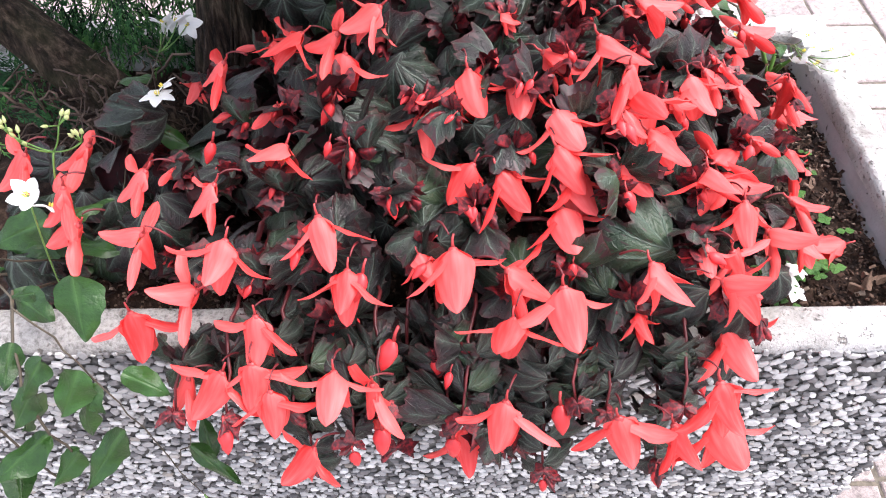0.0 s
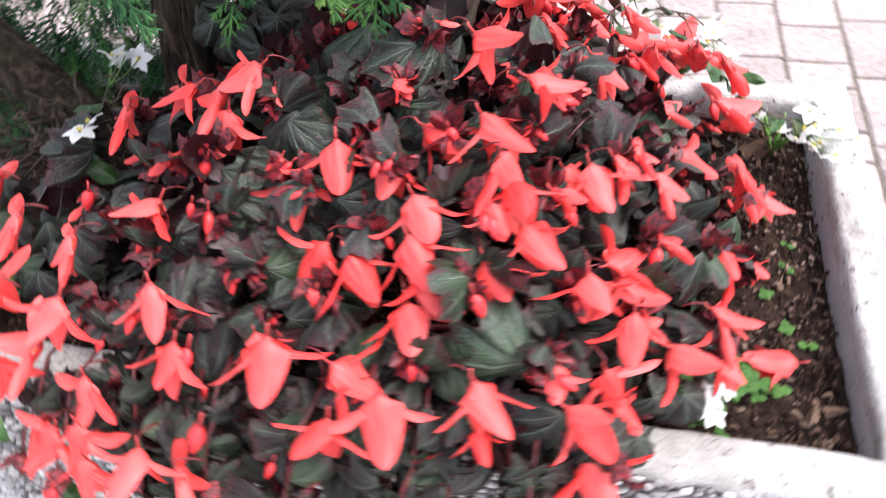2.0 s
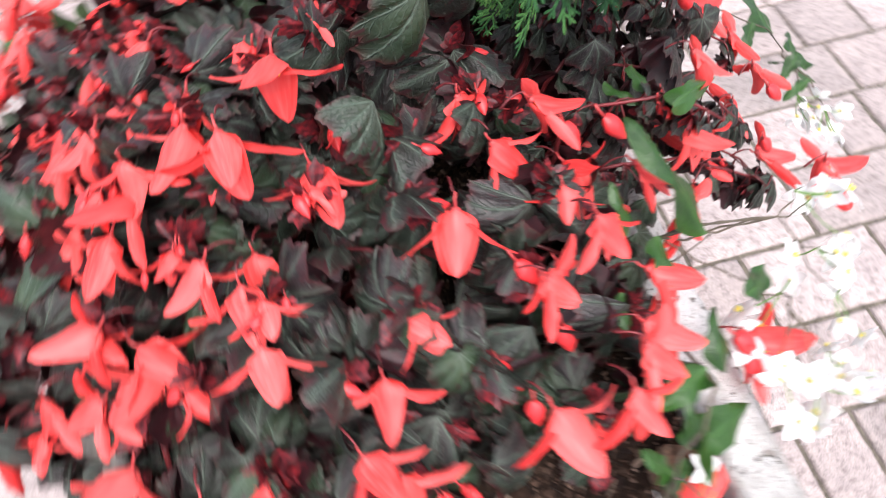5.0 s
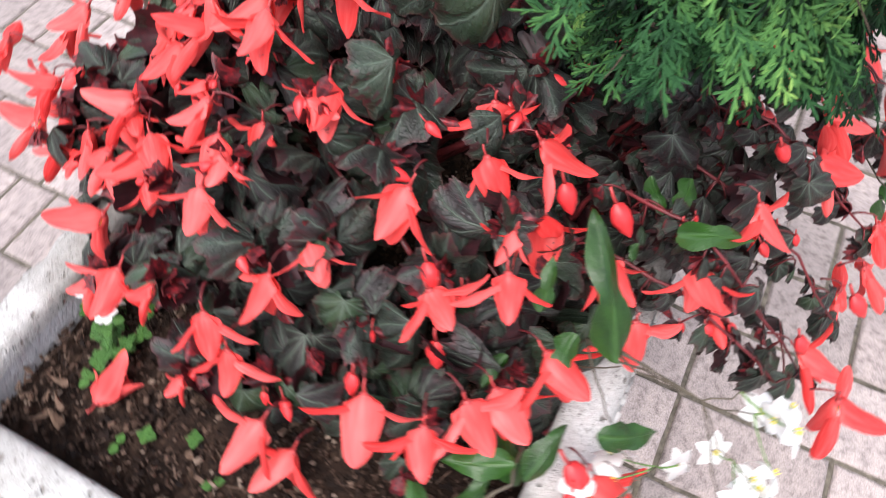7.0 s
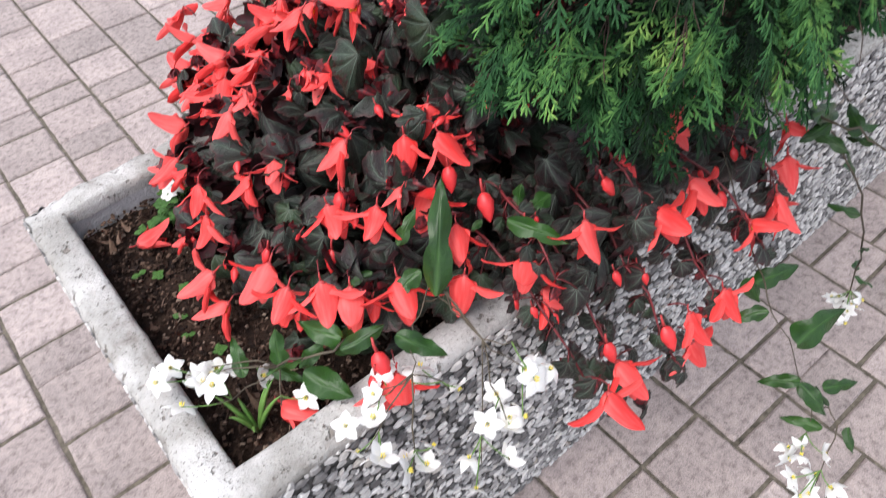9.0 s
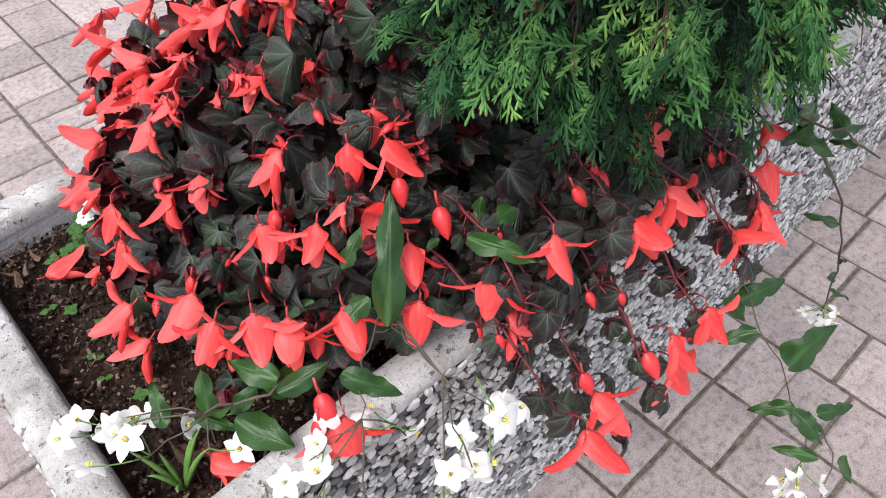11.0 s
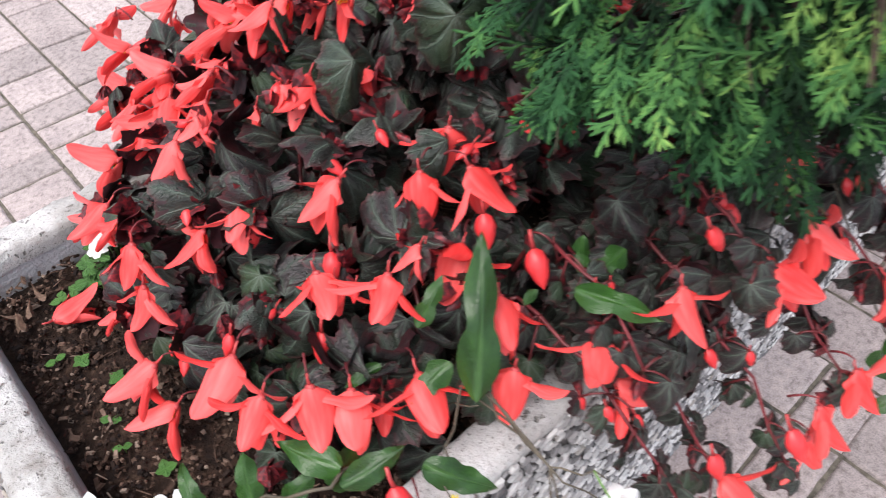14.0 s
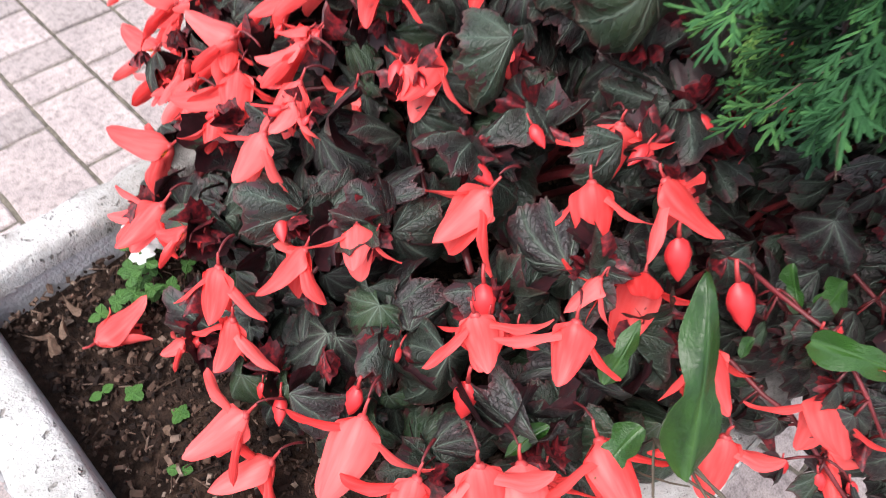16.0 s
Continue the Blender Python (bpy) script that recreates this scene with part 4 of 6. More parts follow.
# ---- the conifer ----
def frond_data(rng, size, step=0.0046):
    """A flat drooping spray: a midrib, alternate side twigs, and short blunt scaly fingers along each."""
    verts, faces, kinds = [], [], []
    n = Vector((0, 0, 1))

    def finger(p, d, l, w, tip):
        d, w = d.normalized(), w * thick
        s = d.cross(n).normalized()
        b = len(verts)
        q, e = p + d * l * 0.75 - n * 0.05 * l, p + d * l - n * 0.12 * l
        verts.extend((p + s * w * 0.7, p + n * w * 0.5, p - s * w * 0.7, q + s * w, q + n * w * 0.6, q - s * w, e + s * w * 0.55, e - s * w * 0.55))
        faces.extend(((b, b + 1, b + 4, b + 3), (b + 1, b + 2, b + 5, b + 4), (b + 2, b, b + 3, b + 5), (b + 3, b + 4, b + 7, b + 6), (b + 4, b + 5, b + 7), (b + 5, b + 3, b + 6, b + 7)))
        kinds.extend([tip] * 6)

    p, d = Vector((0, 0, 0)), Vector((0, 1, 0))
    steps = int(size / step)
    thick = 1.0 + (step - 0.0046) * 110
    for i in range(steps):
        l = size / steps
        u = i / steps
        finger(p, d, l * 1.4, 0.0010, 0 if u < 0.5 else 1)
        for s in ((1 if i % 2 else -1,) if rng.random() < 0.8 else (-1, 1)):
            if i == 0:
                continue
            q0 = p + d * l * rng.uniform(0.0, 0.8)
            sd = (d + Vector((s * rng.uniform(0.55, 0.90), 0, rng.uniform(-0.14, 0.10)))).normalized()
            sl = size * (0.38 * (1 - u) ** 0.8 + 0.09) * rng.uniform(0.45, 1.1)
            m = max(1, int(sl / step))
            q = q0
            for k in range(m):   # jointed twig, each length a little bent
                finger(q, sd, sl / m * 1.15, 0.00098, 0 if sl * (1 - k / m) > 0.018 else 1)
                q = q + sd * sl / m
                sd = (sd + Vector((rng.uniform(-0.10, 0.10), rng.uniform(0, 0.10), rng.uniform(-0.12, 0.04)))).normalized()
                for s2 in (-1, 1):
                    if k < m - 1 and rng.random() < 0.86:
                        td = (sd + Vector((-s2 * sd.y, s2 * sd.x, rng.uniform(-0.2, 0.2))) * rng.uniform(0.50, 0.85)).normalized()
                        finger(q, td, rng.uniform(0.0038, 0.0080) * (1.1 - 0.5 * k / m), 0.00088, 1)
        p = p + d * l
        d = (d + Vector((rng.uniform(-0.10, 0.10), 0, -0.05))).normalized()
    finger(p, d, 0.007, 0.0009, 1)
    return [tuple(v) for v in verts], faces, kinds


def build_thuja():
    rng = random.Random(31)
    tree = thing("thuja_tree", (-0.70, 0.36, SOIL), "young thuja with fibrous brown trunk and dense green sprays in planter", "tree")
    base = Vector((-0.70, 0.36, SOIL))

    def trunk(name, pts, radii):
        bm = bmesh.new()
        sides = 72
        rings = []
        for i, p in enumerate(pts):
            p = Vector(p) - base
            ring = []
            for k in range(sides):
                a = k * 2 * math.pi / sides
                r = radii[i] * (1 + 0.16 * noise.noise(Vector((math.cos(a) * 2.2, math.sin(a) * 2.2, p.z * 5.0))) + 0.05 * math.sin(a * 6 + i * 0.4) + 0.12 * noise.noise(Vector((math.cos(a) * 7, math.sin(a) * 7, p.z * 7.0))) + 0.10 * abs(noise.noise(Vector((math.cos(a) * 12, math.sin(a) * 12, p.z * 5.0)))))
                ring.append(bm.verts.new(p + Vector((math.cos(a) * r, math.sin(a) * r, 0))))
            rings.append(ring)
        for r0, r1 in zip(rings, rings[1:]):
            for k in range(sides):
                bm.faces.new((r0[k], r0[(k + 1) % sides], r1[(k + 1) % sides], r1[k]))
        return part(name, bm, BARK, tree)

    main = [(-0.715 + 0.130 * min(1.0, 1.9 * u) ** 1.5 + 0.008 * math.sin(7 * u), 0.355 + 0.037 * min(1.0, 1.9 * u), SOIL - 0.02 + 1.05 * u) for u in [i / 24 for i in range(25)]]
    trunk("trunk", main, [max(0.005, 0.056 - 0.016 * min(1, i / 3) - 0.030 * i / 24) for i in range(25)])
    limb = [(-0.760 - 0.30 * u, 0.300 + 0.06 * u, SOIL - 0.010 + 0.27 * u + 0.08 * u * u) for u in [i / 12 for i in range(13)]]
    trunk("limb", limb, [0.032 - 0.014 * i / 12 for i in range(13)])
    # ridges of fibrous bark along trunk and limb
    for line, thick, count in ((main[:14], 0.039, 56), (limb, 0.026, 48)):
        for k in range(count):
            a, i0 = rng.uniform(0, 2 * math.pi), rng.randrange(len(line) - 4)
            pts = [Vector(line[i0 + q]) + Vector((math.cos(a + 0.05 * q), math.sin(a + 0.05 * q), 0)) * (thick - 0.0009 * (i0 + q) + rng.uniform(-0.001, 0.003)) - base for q in range(rng.choice((3, 4, 5))) if i0 + q < len(line)]
            part("bark_strip", tube(bmesh.new(), [p + Vector((rng.gauss(0, 0.0015), rng.gauss(0, 0.0015), rng.gauss(0, 0.004))) for p in pts], [0.0007] + [rng.uniform(0.0014, 0.0034)] * (len(pts) - 2) + [0.0006], 5), BARK, tree)
    # loose strips and roots of bark by the foot
    for k in range(120):
        a = Vector((rng.uniform(-0.92, -0.74), rng.uniform(0.25, 0.34), SOIL + rng.uniform(0.015, 0.105)))
        b = a + Vector((rng.uniform(-0.06, 0.05), rng.uniform(-0.05, 0.01), rng.uniform(-0.05, 0.03)))
        part("bark_strip", tube(bmesh.new(), [p - base for p in bend(a, b, rng.uniform(-0.02, 0.012), 5, 0.004, rng)], rng.uniform(0.0005, 0.0015), 5), TWIG, tree)
    # crown: limbs, then sprays on an uneven cone
    fronds = [frond_data(rng, s, 0.0075) for s in (0.07, 0.085, 0.075)]
    full = [frond_data(rng, s) for s in (0.050, 0.060, 0.072, 0.058, 0.066, 0.054, 0.076)]
    high = [frond_data(random.Random(40 + k), 0.12, 0.013) for k in range(3)]
    verts, faces, kinds = [], [], []
    axis = Vector((-0.585, 0.392, 0))

    def floor_of(a):
        """How low the sprays start on each side."""
        u = max(0.0, min(1.0, (a + 0.80) / 0.95)) * (1.0 if a < 2.0 else max(0.3, 1 - (a - 2.0)))
        return 0.805 - 0.108 * u * u * (3 - 2 * u) + 0.010 * math.sin(5 * a)

    def reach(a, z):
        u = max(0.0, min(1.0, (z - 0.66) / 0.16))
        r = 0.216 + 0.036 * u * u * (3 - 2 * u) - 0.020 * math.exp(-((a + 0.35) / 0.35) ** 2) + 0.010 * math.sin(3 * a + 1) + 0.012 * math.sin(8 * a)
        r += 0.020 * math.exp(-((a + 0.73) / 0.25) ** 2) * max(0.0, 1 - abs(z - 0.80) / 0.15)
        r -= 0.045 * math.exp(-((a - 2.0) / 0.55) ** 2) * max(0.0, 1 - max(0.0, z - 0.72) / 0.25)
        return r * max(0.0, 1 - max(0.0, z - 0.95) / 0.66) ** 0.8

    def add(pool, at, out, up, scale, darkened=False):
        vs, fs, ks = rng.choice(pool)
        # darkened sprays wear only the near-black base tone
        kinds.extend([0] * len(ks) if darkened else ks)
        m = Matrix.Translation(at) @ frame_of(out, up, rng.gauss(0, 0.35)) @ Matrix.Scale(scale, 4)
        b = len(verts)
        verts.extend(tuple(m @ Vector(v) - base) for v in vs)
        faces.extend(tuple(b + i for i in f) for f in fs)

    for layer, count in ((1.0, 700), (0.80, 170), (0.58, 90)):
        for _ in range(count):
            a = rng.uniform(-math.pi, math.pi)
            lo = floor_of(a) + (1 - layer) * 0.14
            z = lo + abs(rng.gauss(0, 0.17))
            if z > 1.15:
                z = rng.uniform(lo, 1.1)
            r = max(0.02, reach(a, z) * layer * rng.uniform(0.90, 1.04) - 0.052)
            d = Vector((math.cos(a), math.sin(a), 0))
            at = axis + d * r + Vector((0, 0, z))
            out = d * rng.uniform(0.6, 1.2) + Vector((rng.gauss(0, 0.45), rng.gauss(0, 0.45), rng.uniform(-1.0, 0.15)))
            # inner layers, and some outer sprays, are coloured dark to paint the crown's inner shade
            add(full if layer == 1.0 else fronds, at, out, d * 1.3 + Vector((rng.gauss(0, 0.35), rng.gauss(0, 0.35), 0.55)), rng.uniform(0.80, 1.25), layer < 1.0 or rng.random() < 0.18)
    for _ in range(170):
        a, z = rng.uniform(-math.pi, math.pi), rng.uniform(1.05, 1.50)
        d = Vector((math.cos(a), math.sin(a), 0))
        add(high, axis + d * max(0.0, reach(a, z) - 0.09) + Vector((0, 0, z)), d + Vector((0, 0, 0.5)), d * 0.4 + Vector((0, 0, 1)), rng.uniform(0.9, 1.25))
    dry_bm = bmesh.new()
    # young sprays that hang over the begonias on the near side
    for _ in range(20):
        at = Vector((rng.uniform(-0.545, -0.405), rng.uniform(0.245, 0.290), rng.uniform(0.745, 0.815)))
        add(full, at, Vector((rng.gauss(0.15, 0.35), -0.9, rng.uniform(-0.9, -0.3))), Vector((rng.gauss(0, 0.2), -0.5, 0.9)), rng.uniform(0.85, 1.25))
    # a few low sprays by the trunk foot
    for n, x0, x1, y0, y1, z0, z1 in ((30, -1.00, -0.80, 0.39, 0.45, 0.56, 0.63), (46, -0.86, -0.72, 0.42, 0.475, 0.53, 0.64), (44, -0.92, -0.74, 0.40, 0.43, 0.50, 0.57), (12, -1.10, -0.95, 0.24, 0.40, 0.60, 0.70), (120, -1.22, -0.80, 0.36, 0.47, 0.53, 0.68), (40, -1.30, -0.98, 0.20, 0.40, 0.60, 0.72)):
        for _ in range(n):
            at = Vector((rng.uniform(x0, x1), rng.uniform(y0, y1), rng.uniform(z0, z1)))
            add(fronds, at, Vector((rng.uniform(-0.6, 0.6), -0.5, rng.uniform(-0.9, -0.2))), Vector((0, -0.5, 1)), rng.uniform(0.5, 0.85))
    for _ in range(40):
        at = Vector((rng.uniform(-1.04, -0.90), rng.uniform(0.25, 0.38), rng.uniform(0.49, 0.545)))
        add(full, at, Vector((rng.uniform(0.2, 1.0), rng.uniform(-0.6, 0.1), rng.uniform(-0.25, 0.1))), Vector((0, -0.4, 1)), rng.uniform(0.6, 0.9))
    for _ in range(46):
        a = rng.uniform(-math.pi, math.pi)
        d = Vector((math.cos(a), math.sin(a), 0))
        z = floor_of(a) + rng.uniform(0.02, 0.22)
        p = axis + d * max(0.02, reach(a, z) - rng.uniform(0.03, 0.08)) + Vector((0, 0, z)) - base
        for j in range(4):
            q = p + d * rng.uniform(0.01, 0.05) + Vector((rng.gauss(0, 0.018), rng.gauss(0, 0.018), -rng.uniform(0.01, 0.05)))
            dry_bm = tube(dry_bm, bend(p, q, rng.uniform(-0.004, 0.004), 4, 0.002, rng), [0.0007, 0.0007, 0.0006, 0.0005, 0.0003], 4)
    tagged(part("dry_twig", dry_bm, TWIG, tree), "thin dry brown twigs", "", "", "stuff")
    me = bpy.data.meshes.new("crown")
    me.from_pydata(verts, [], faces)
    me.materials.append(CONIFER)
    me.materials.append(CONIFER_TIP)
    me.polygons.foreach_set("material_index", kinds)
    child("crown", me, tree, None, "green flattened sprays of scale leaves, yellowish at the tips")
    for k in range(46):
        a = k * 2.4
        z = 0.70 + 0.7 * (k / 46)
        d = Vector((math.cos(a), math.sin(a), 0))
        end = axis + d * max(0.03, reach(a, z) - 0.08) + Vector((0, 0, max(z - 0.02, floor_of(a) + 0.02)))
        rise = min(1.0, 1.9 * (z - 0.40) / 1.05)
        start = Vector((-0.70 + 0.115 * rise ** 1.5, 0.355 + 0.037 * rise, z + 0.03))
        part("branch", tube(bmesh.new(), [p - base for p in bend(start, end, -0.01, 5, 0.006, rng)], [0.006, 0.005, 0.0045, 0.004, 0.003, 0.002], 5), BARK, tree)


# ---- begonias ----
HEART = Vector((-0.44, 0.20, 0))


def edge_radius(a):
    """How far the mound of leaves reaches on each side of its middle."""
    deg = math.degrees(a) % 360
    table = ((0, 0.340), (45, 0.355), (70, 0.29), (90, 0.255), (135, 0.26), (180, 0.36), (225, 0.345), (260, 0.282), (290, 0.285), (315, 0.330), (360, 0.340))
    for (a0, r0), (a1, r1) in zip(table, table[1:]):
        if a0 <= deg <= a1:
            u = (deg - a0) / (a1 - a0)
            u = u * u * (3 - 2 * u)
            return r0 + (r1 - r0) * u


def mound(a, s):
    """A point and the outward direction on the mound's skin; s from 0 at the top to 1 at its edge."""
    def at(a, s):
        r = edge_radius(a) * s * 0.95
        low = 0.462
        z = low + (0.680 - low) * max(0.0, 1 - s ** 2.4) ** 0.62
        z += 0.030 * noise.noise(Vector((math.cos(a) * s * 4, math.sin(a) * s * 4, 3.0)))
        z -= 0.035 * max(0.0, -math.cos(a)) * s
        return HEART + Vector((math.cos(a) * r, math.sin(a) * r, z))
    p = at(a, s)
    da = at(a + 0.06, s) - at(a - 0.06, s)
    ds = at(a, min(1.0, s + 0.05)) - at(a, max(0.02, s - 0.05))
    n = ds.cross(da)
    n = -n if n.z < 0 else n
    n = n.normalized() if n.length > 1e-7 else Vector((0, 0, 1))
    radial = Vector((math.cos(a), math.sin(a), 0))
    n = (n + radial * 0.45 * s).normalized()
    return p, n, radial


def build_begonias():
    rng = random.Random(12)
    plants = []
    for at, label in (((-0.37, 0.19, SOIL + 0.004), "trailing begonia with dark bronze leaves and coral hanging flowers in planter"),
                      ((-0.62, 0.15, SOIL + 0.004), "trailing begonia with near-black leaves and coral flowers beside tree trunk"),
                      ((-0.42, 0.40, SOIL + 0.004), "trailing begonia with coral flowers spilling over the pebbled planter side"),
                      ((-0.44, 0.07, SOIL + 0.004), "trailing begonia with coral flowers hanging over the whitewashed rim")):
        plants.append((thing("begonia_plant", at, label, "flowering plant", "begonias in the planter"), Vector(at)))

    def owner(p):
        if p.y > 0.44:
            return plants[2]
        if p.x < -0.53:
            return plants[1]
        return plants[3] if p.y < 0.10 else plants[0]

    # flowers, shoot by shoot: the middle of each flower
    front_low = ((-0.697, -0.025, 0.553), (-0.667, -0.051, 0.515), (-0.585, -0.091, 0.554), (-0.539, -0.087, 0.571), (-0.570, -0.105, 0.502), (-0.601, -0.041, 0.575),
                 (-0.448, -0.073, 0.453), (-0.279, -0.103, 0.583), (-0.258, -0.097, 0.515), (-0.292, -0.100, 0.528), (-0.516, -0.079, 0.555),
                 (-0.426, -0.103, 0.561), (-0.346, -0.106, 0.545), (-0.421, -0.055, 0.588), (-0.628, -0.070, 0.540), (-0.600, -0.068, 0.552))
    front_mid = ((-0.756, 0.038, 0.588), (-0.702, 0.065, 0.622), (-0.645, 0.050, 0.622), (-0.600, 0.087, 0.620), (-0.615, -0.014, 0.622), (-0.535, -0.025, 0.605),
                 (-0.449, -0.023, 0.622), (-0.404, -0.014, 0.600), (-0.690, 0.016, 0.610), (-0.550, 0.006, 0.625), (-0.378, -0.039, 0.600), (-0.310, -0.027, 0.618),
                 (-0.239, 0.022, 0.567), (-0.184, 0.060, 0.549), (-0.222, 0.056, 0.584), (-0.774, 0.126, 0.595), (-0.812, 0.102, 0.600), (-0.373, 0.022, 0.614),
                 (-0.658, -0.020, 0.587), (-0.765, 0.065, 0.600))
    crest = ((-0.595, 0.179, 0.669), (-0.545, 0.151, 0.655), (-0.660, 0.184, 0.633), (-0.476, 0.106, 0.644), (-0.379, 0.079, 0.655), (-0.446, 0.057, 0.626),
             (-0.412, 0.049, 0.627), (-0.363, 0.045, 0.628), (-0.313, 0.101, 0.655), (-0.321, 0.056, 0.628), (-0.233, 0.110, 0.607), (-0.237, 0.170, 0.632),
             (-0.560, 0.172, 0.668), (-0.343, 0.212, 0.697), (-0.442, 0.115, 0.664), (-0.525, 0.167, 0.694), (-0.295, 0.180, 0.695), (-0.275, 0.173, 0.610),
             (-0.228, 0.092, 0.585), (-0.295, 0.228, 0.656), (-0.296, 0.083, 0.640), (-0.403, 0.113, 0.660), (-0.376, 0.052, 0.645), (-0.332, 0.150, 0.672), (-0.322, 0.120, 0.668), (-0.262, 0.140, 0.640), (-0.368, 0.150, 0.668), (-0.205, 0.175, 0.615), (-0.257, 0.062, 0.612))
    end_side = ((-0.147, 0.114, 0.544), (-0.135, 0.236, 0.557), (-0.141, 0.339, 0.565), (-0.103, 0.285, 0.495), (-0.183, 0.236, 0.582), (-0.105, 0.261, 0.522), (-0.140, 0.382, 0.576),
                (-0.142, 0.223, 0.584), (-0.248, -0.020, 0.602), (-0.242, -0.031, 0.535))
    back_side = ((-0.216, 0.352, 0.604), (-0.256, 0.302, 0.625), (-0.237, 0.392, 0.618), (-0.294, 0.397, 0.609), (-0.305, 0.343, 0.627), (-0.350, 0.331, 0.634), (-0.292, 0.448, 0.602),
                 (-0.273, 0.471, 0.567), (-0.181, 0.492, 0.522), (-0.335, 0.384, 0.642), (-0.230, 0.440, 0.564), (-0.172, 0.403, 0.575), (-0.190, 0.418, 0.566), (-0.319, 0.500, 0.579))
    spill = ((-0.374, 0.522, 0.604), (-0.341, 0.517, 0.537), (-0.442, 0.553, 0.598), (-0.527, 0.605, 0.567), (-0.473, 0.620, 0.520), (-0.431, 0.615, 0.523),
             (-0.517, 0.496, 0.629), (-0.500, 0.551, 0.597), (-0.314, 0.620, 0.513), (-0.582, 0.596, 0.556), (-0.445, 0.618, 0.460), (-0.629, 0.570, 0.555), (-0.359, 0.604, 0.492), (-0.655, 0.552, 0.580))
    blooms = [Vector(c) for c in front_low + front_mid + crest + end_side + back_side + spill]

    def leaf(p, out, up, size, pool=BEGONIA_LEAVES, name="leaf"):
        plant, root = owner(p)
        if name == "leaf":   # a leaf gives way to the flowers that hang before it
            out, up = Vector(out).normalized(), Vector(up).normalized()
            for _ in range(3):
                near = min((p + out * size * u - c).length for c in blooms for u in (0.35, 0.8))
                if near < 0.026:
                    p = p - up * 0.011 - Vector((0, 0, 0.003))
        m = Matrix.Translation(p - root) @ frame_of(out, up, rng.gauss(0, 0.22)) @ Matrix.Scale(size, 4)
        return child(name, rng.choice(pool), plant, m)

    def stem(plant, root, a, b, r, sag=-0.02, wob=0.003, mat=RED_STEM):
        part("stem", tube(bmesh.new(), [p - root for p in bend(a, b, sag, 7, wob, rng)], [r, r, r * 0.95, r * 0.9, r * 0.85, r * 0.8, r * 0.7, r * 0.6], 7), mat, plant)

    # shoots over the mound: each a loose rosette of drooping leaves round a reddish heart with a bud
    golden = math.pi * (3 - math.sqrt(5))
    count = 92
    for k in range(count):
        s = math.sqrt((k + 0.5) / count)
        a = k * golden
        p, n, radial = mound(a, min(0.99, s + rng.uniform(-0.03, 0.03)))
        if p.x < -0.72 and p.y > 0.20:
            continue
        axis = (n + radial * 0.45 * s + Vector((rng.gauss(0, 0.18), rng.gauss(0, 0.18), 0))).normalized()
        p = p + n * rng.uniform(-0.030, -0.003)
        start = rng.uniform(0, 6.3)
        leaves = rng.choice((5, 5, 6, 6))
        for j in range(leaves):
            d = Matrix.Rotation(start + j * 2 * math.pi / leaves + rng.gauss(0, 0.25), 4, axis) @ axis.orthogonal().normalized()
            size = rng.uniform(0.042, 0.066) * (1.12 if p.x < -0.5 else 0.97) * (1.0 if d.z < 0.3 else 0.72)
            dip = rng.uniform(0.15, 1.0)
            leaf(p + d * 0.010 - axis * rng.uniform(0.0, 0.010), d - axis * dip, axis + d * dip, size)
        for j in range(6):
            d = Matrix.Rotation(start + j * 1.35, 4, axis) @ axis.orthogonal().normalized()
            leaf(p + axis * 0.008 + d * 0.003, axis + d * rng.uniform(0.1, 0.8), d * -1.0 + axis * 0.3, rng.uniform(0.012, 0.024), YOUNG_LEAVES, "young_leaf")
        # half-unfolded leaves that clasp the heart, red inside
        for j in range(rng.choice((1, 2, 2))):
            d = Matrix.Rotation(start + 0.7 + j * math.pi + rng.gauss(0, 0.2), 4, axis) @ axis.orthogonal().normalized()
            side = axis.cross(d)
            leaf(p + d * 0.009 + axis * 0.004, axis * 0.8 + side * rng.uniform(0.4, 1.0) + d * 0.25, d + axis * 0.35, rng.uniform(0.028, 0.042), CLASP_LEAVES)
        if rng.random() < (0.62 if p.x > -0.32 else 0.34):
            plant, root = owner(p)
            add_flower(plant, root, p + axis * 0.020, math.atan2(radial.y, radial.x) - math.pi / 2 + rng.gauss(0, 0.8), rng.uniform(0.5, 1.2), rng.uniform(0.45, 0.72), rng, rng.uniform(0.0, 0.15))
        for j in range(rng.choice((1, 1, 2, 3))):
            plant, root = owner(p)
            child("flower_bud", BUD, plant, Matrix.Translation(p - root + axis * 0.016 + Vector((rng.gauss(0, 0.006), rng.gauss(0, 0.006), 0))) @ Matrix.Rotation(math.atan2(radial.y, radial.x) - math.pi / 2 + rng.gauss(0, 0.6), 4, "Z") @ Matrix.Rotation(rng.uniform(0.4, 1.3), 4, "X") @ Matrix.Scale(rng.uniform(0.35, 0.70), 4))
    # darker leaves deeper inside
    for k in range(80):
        p, n, radial = mound(k * golden + 1.0, math.sqrt((k + 0.5) / 80) * 0.93)
        p = p - n * rng.uniform(0.050, 0.080)
        if p.x < -0.72 and p.y > 0.20:
            continue
        leaf(p, radial + Vector((rng.gauss(0, 0.6), rng.gauss(0, 0.6), -0.4)), n, rng.uniform(0.045, 0.062), SMALL_LEAVES)

    # stems that carry the mound
    for k in range(52):
        s = 0.25 + 0.7 * math.sqrt((k + 0.5) / 52)
        p, n, radial = mound(k * golden * 2.3, s)
        plant, root = owner(p)
        foot = root + Vector((rng.uniform(-0.04, 0.04), rng.uniform(-0.04, 0.04), -0.004))
        stem(plant, root, foot, p - n * 0.036, rng.uniform(0.0022, 0.0038), -0.05)

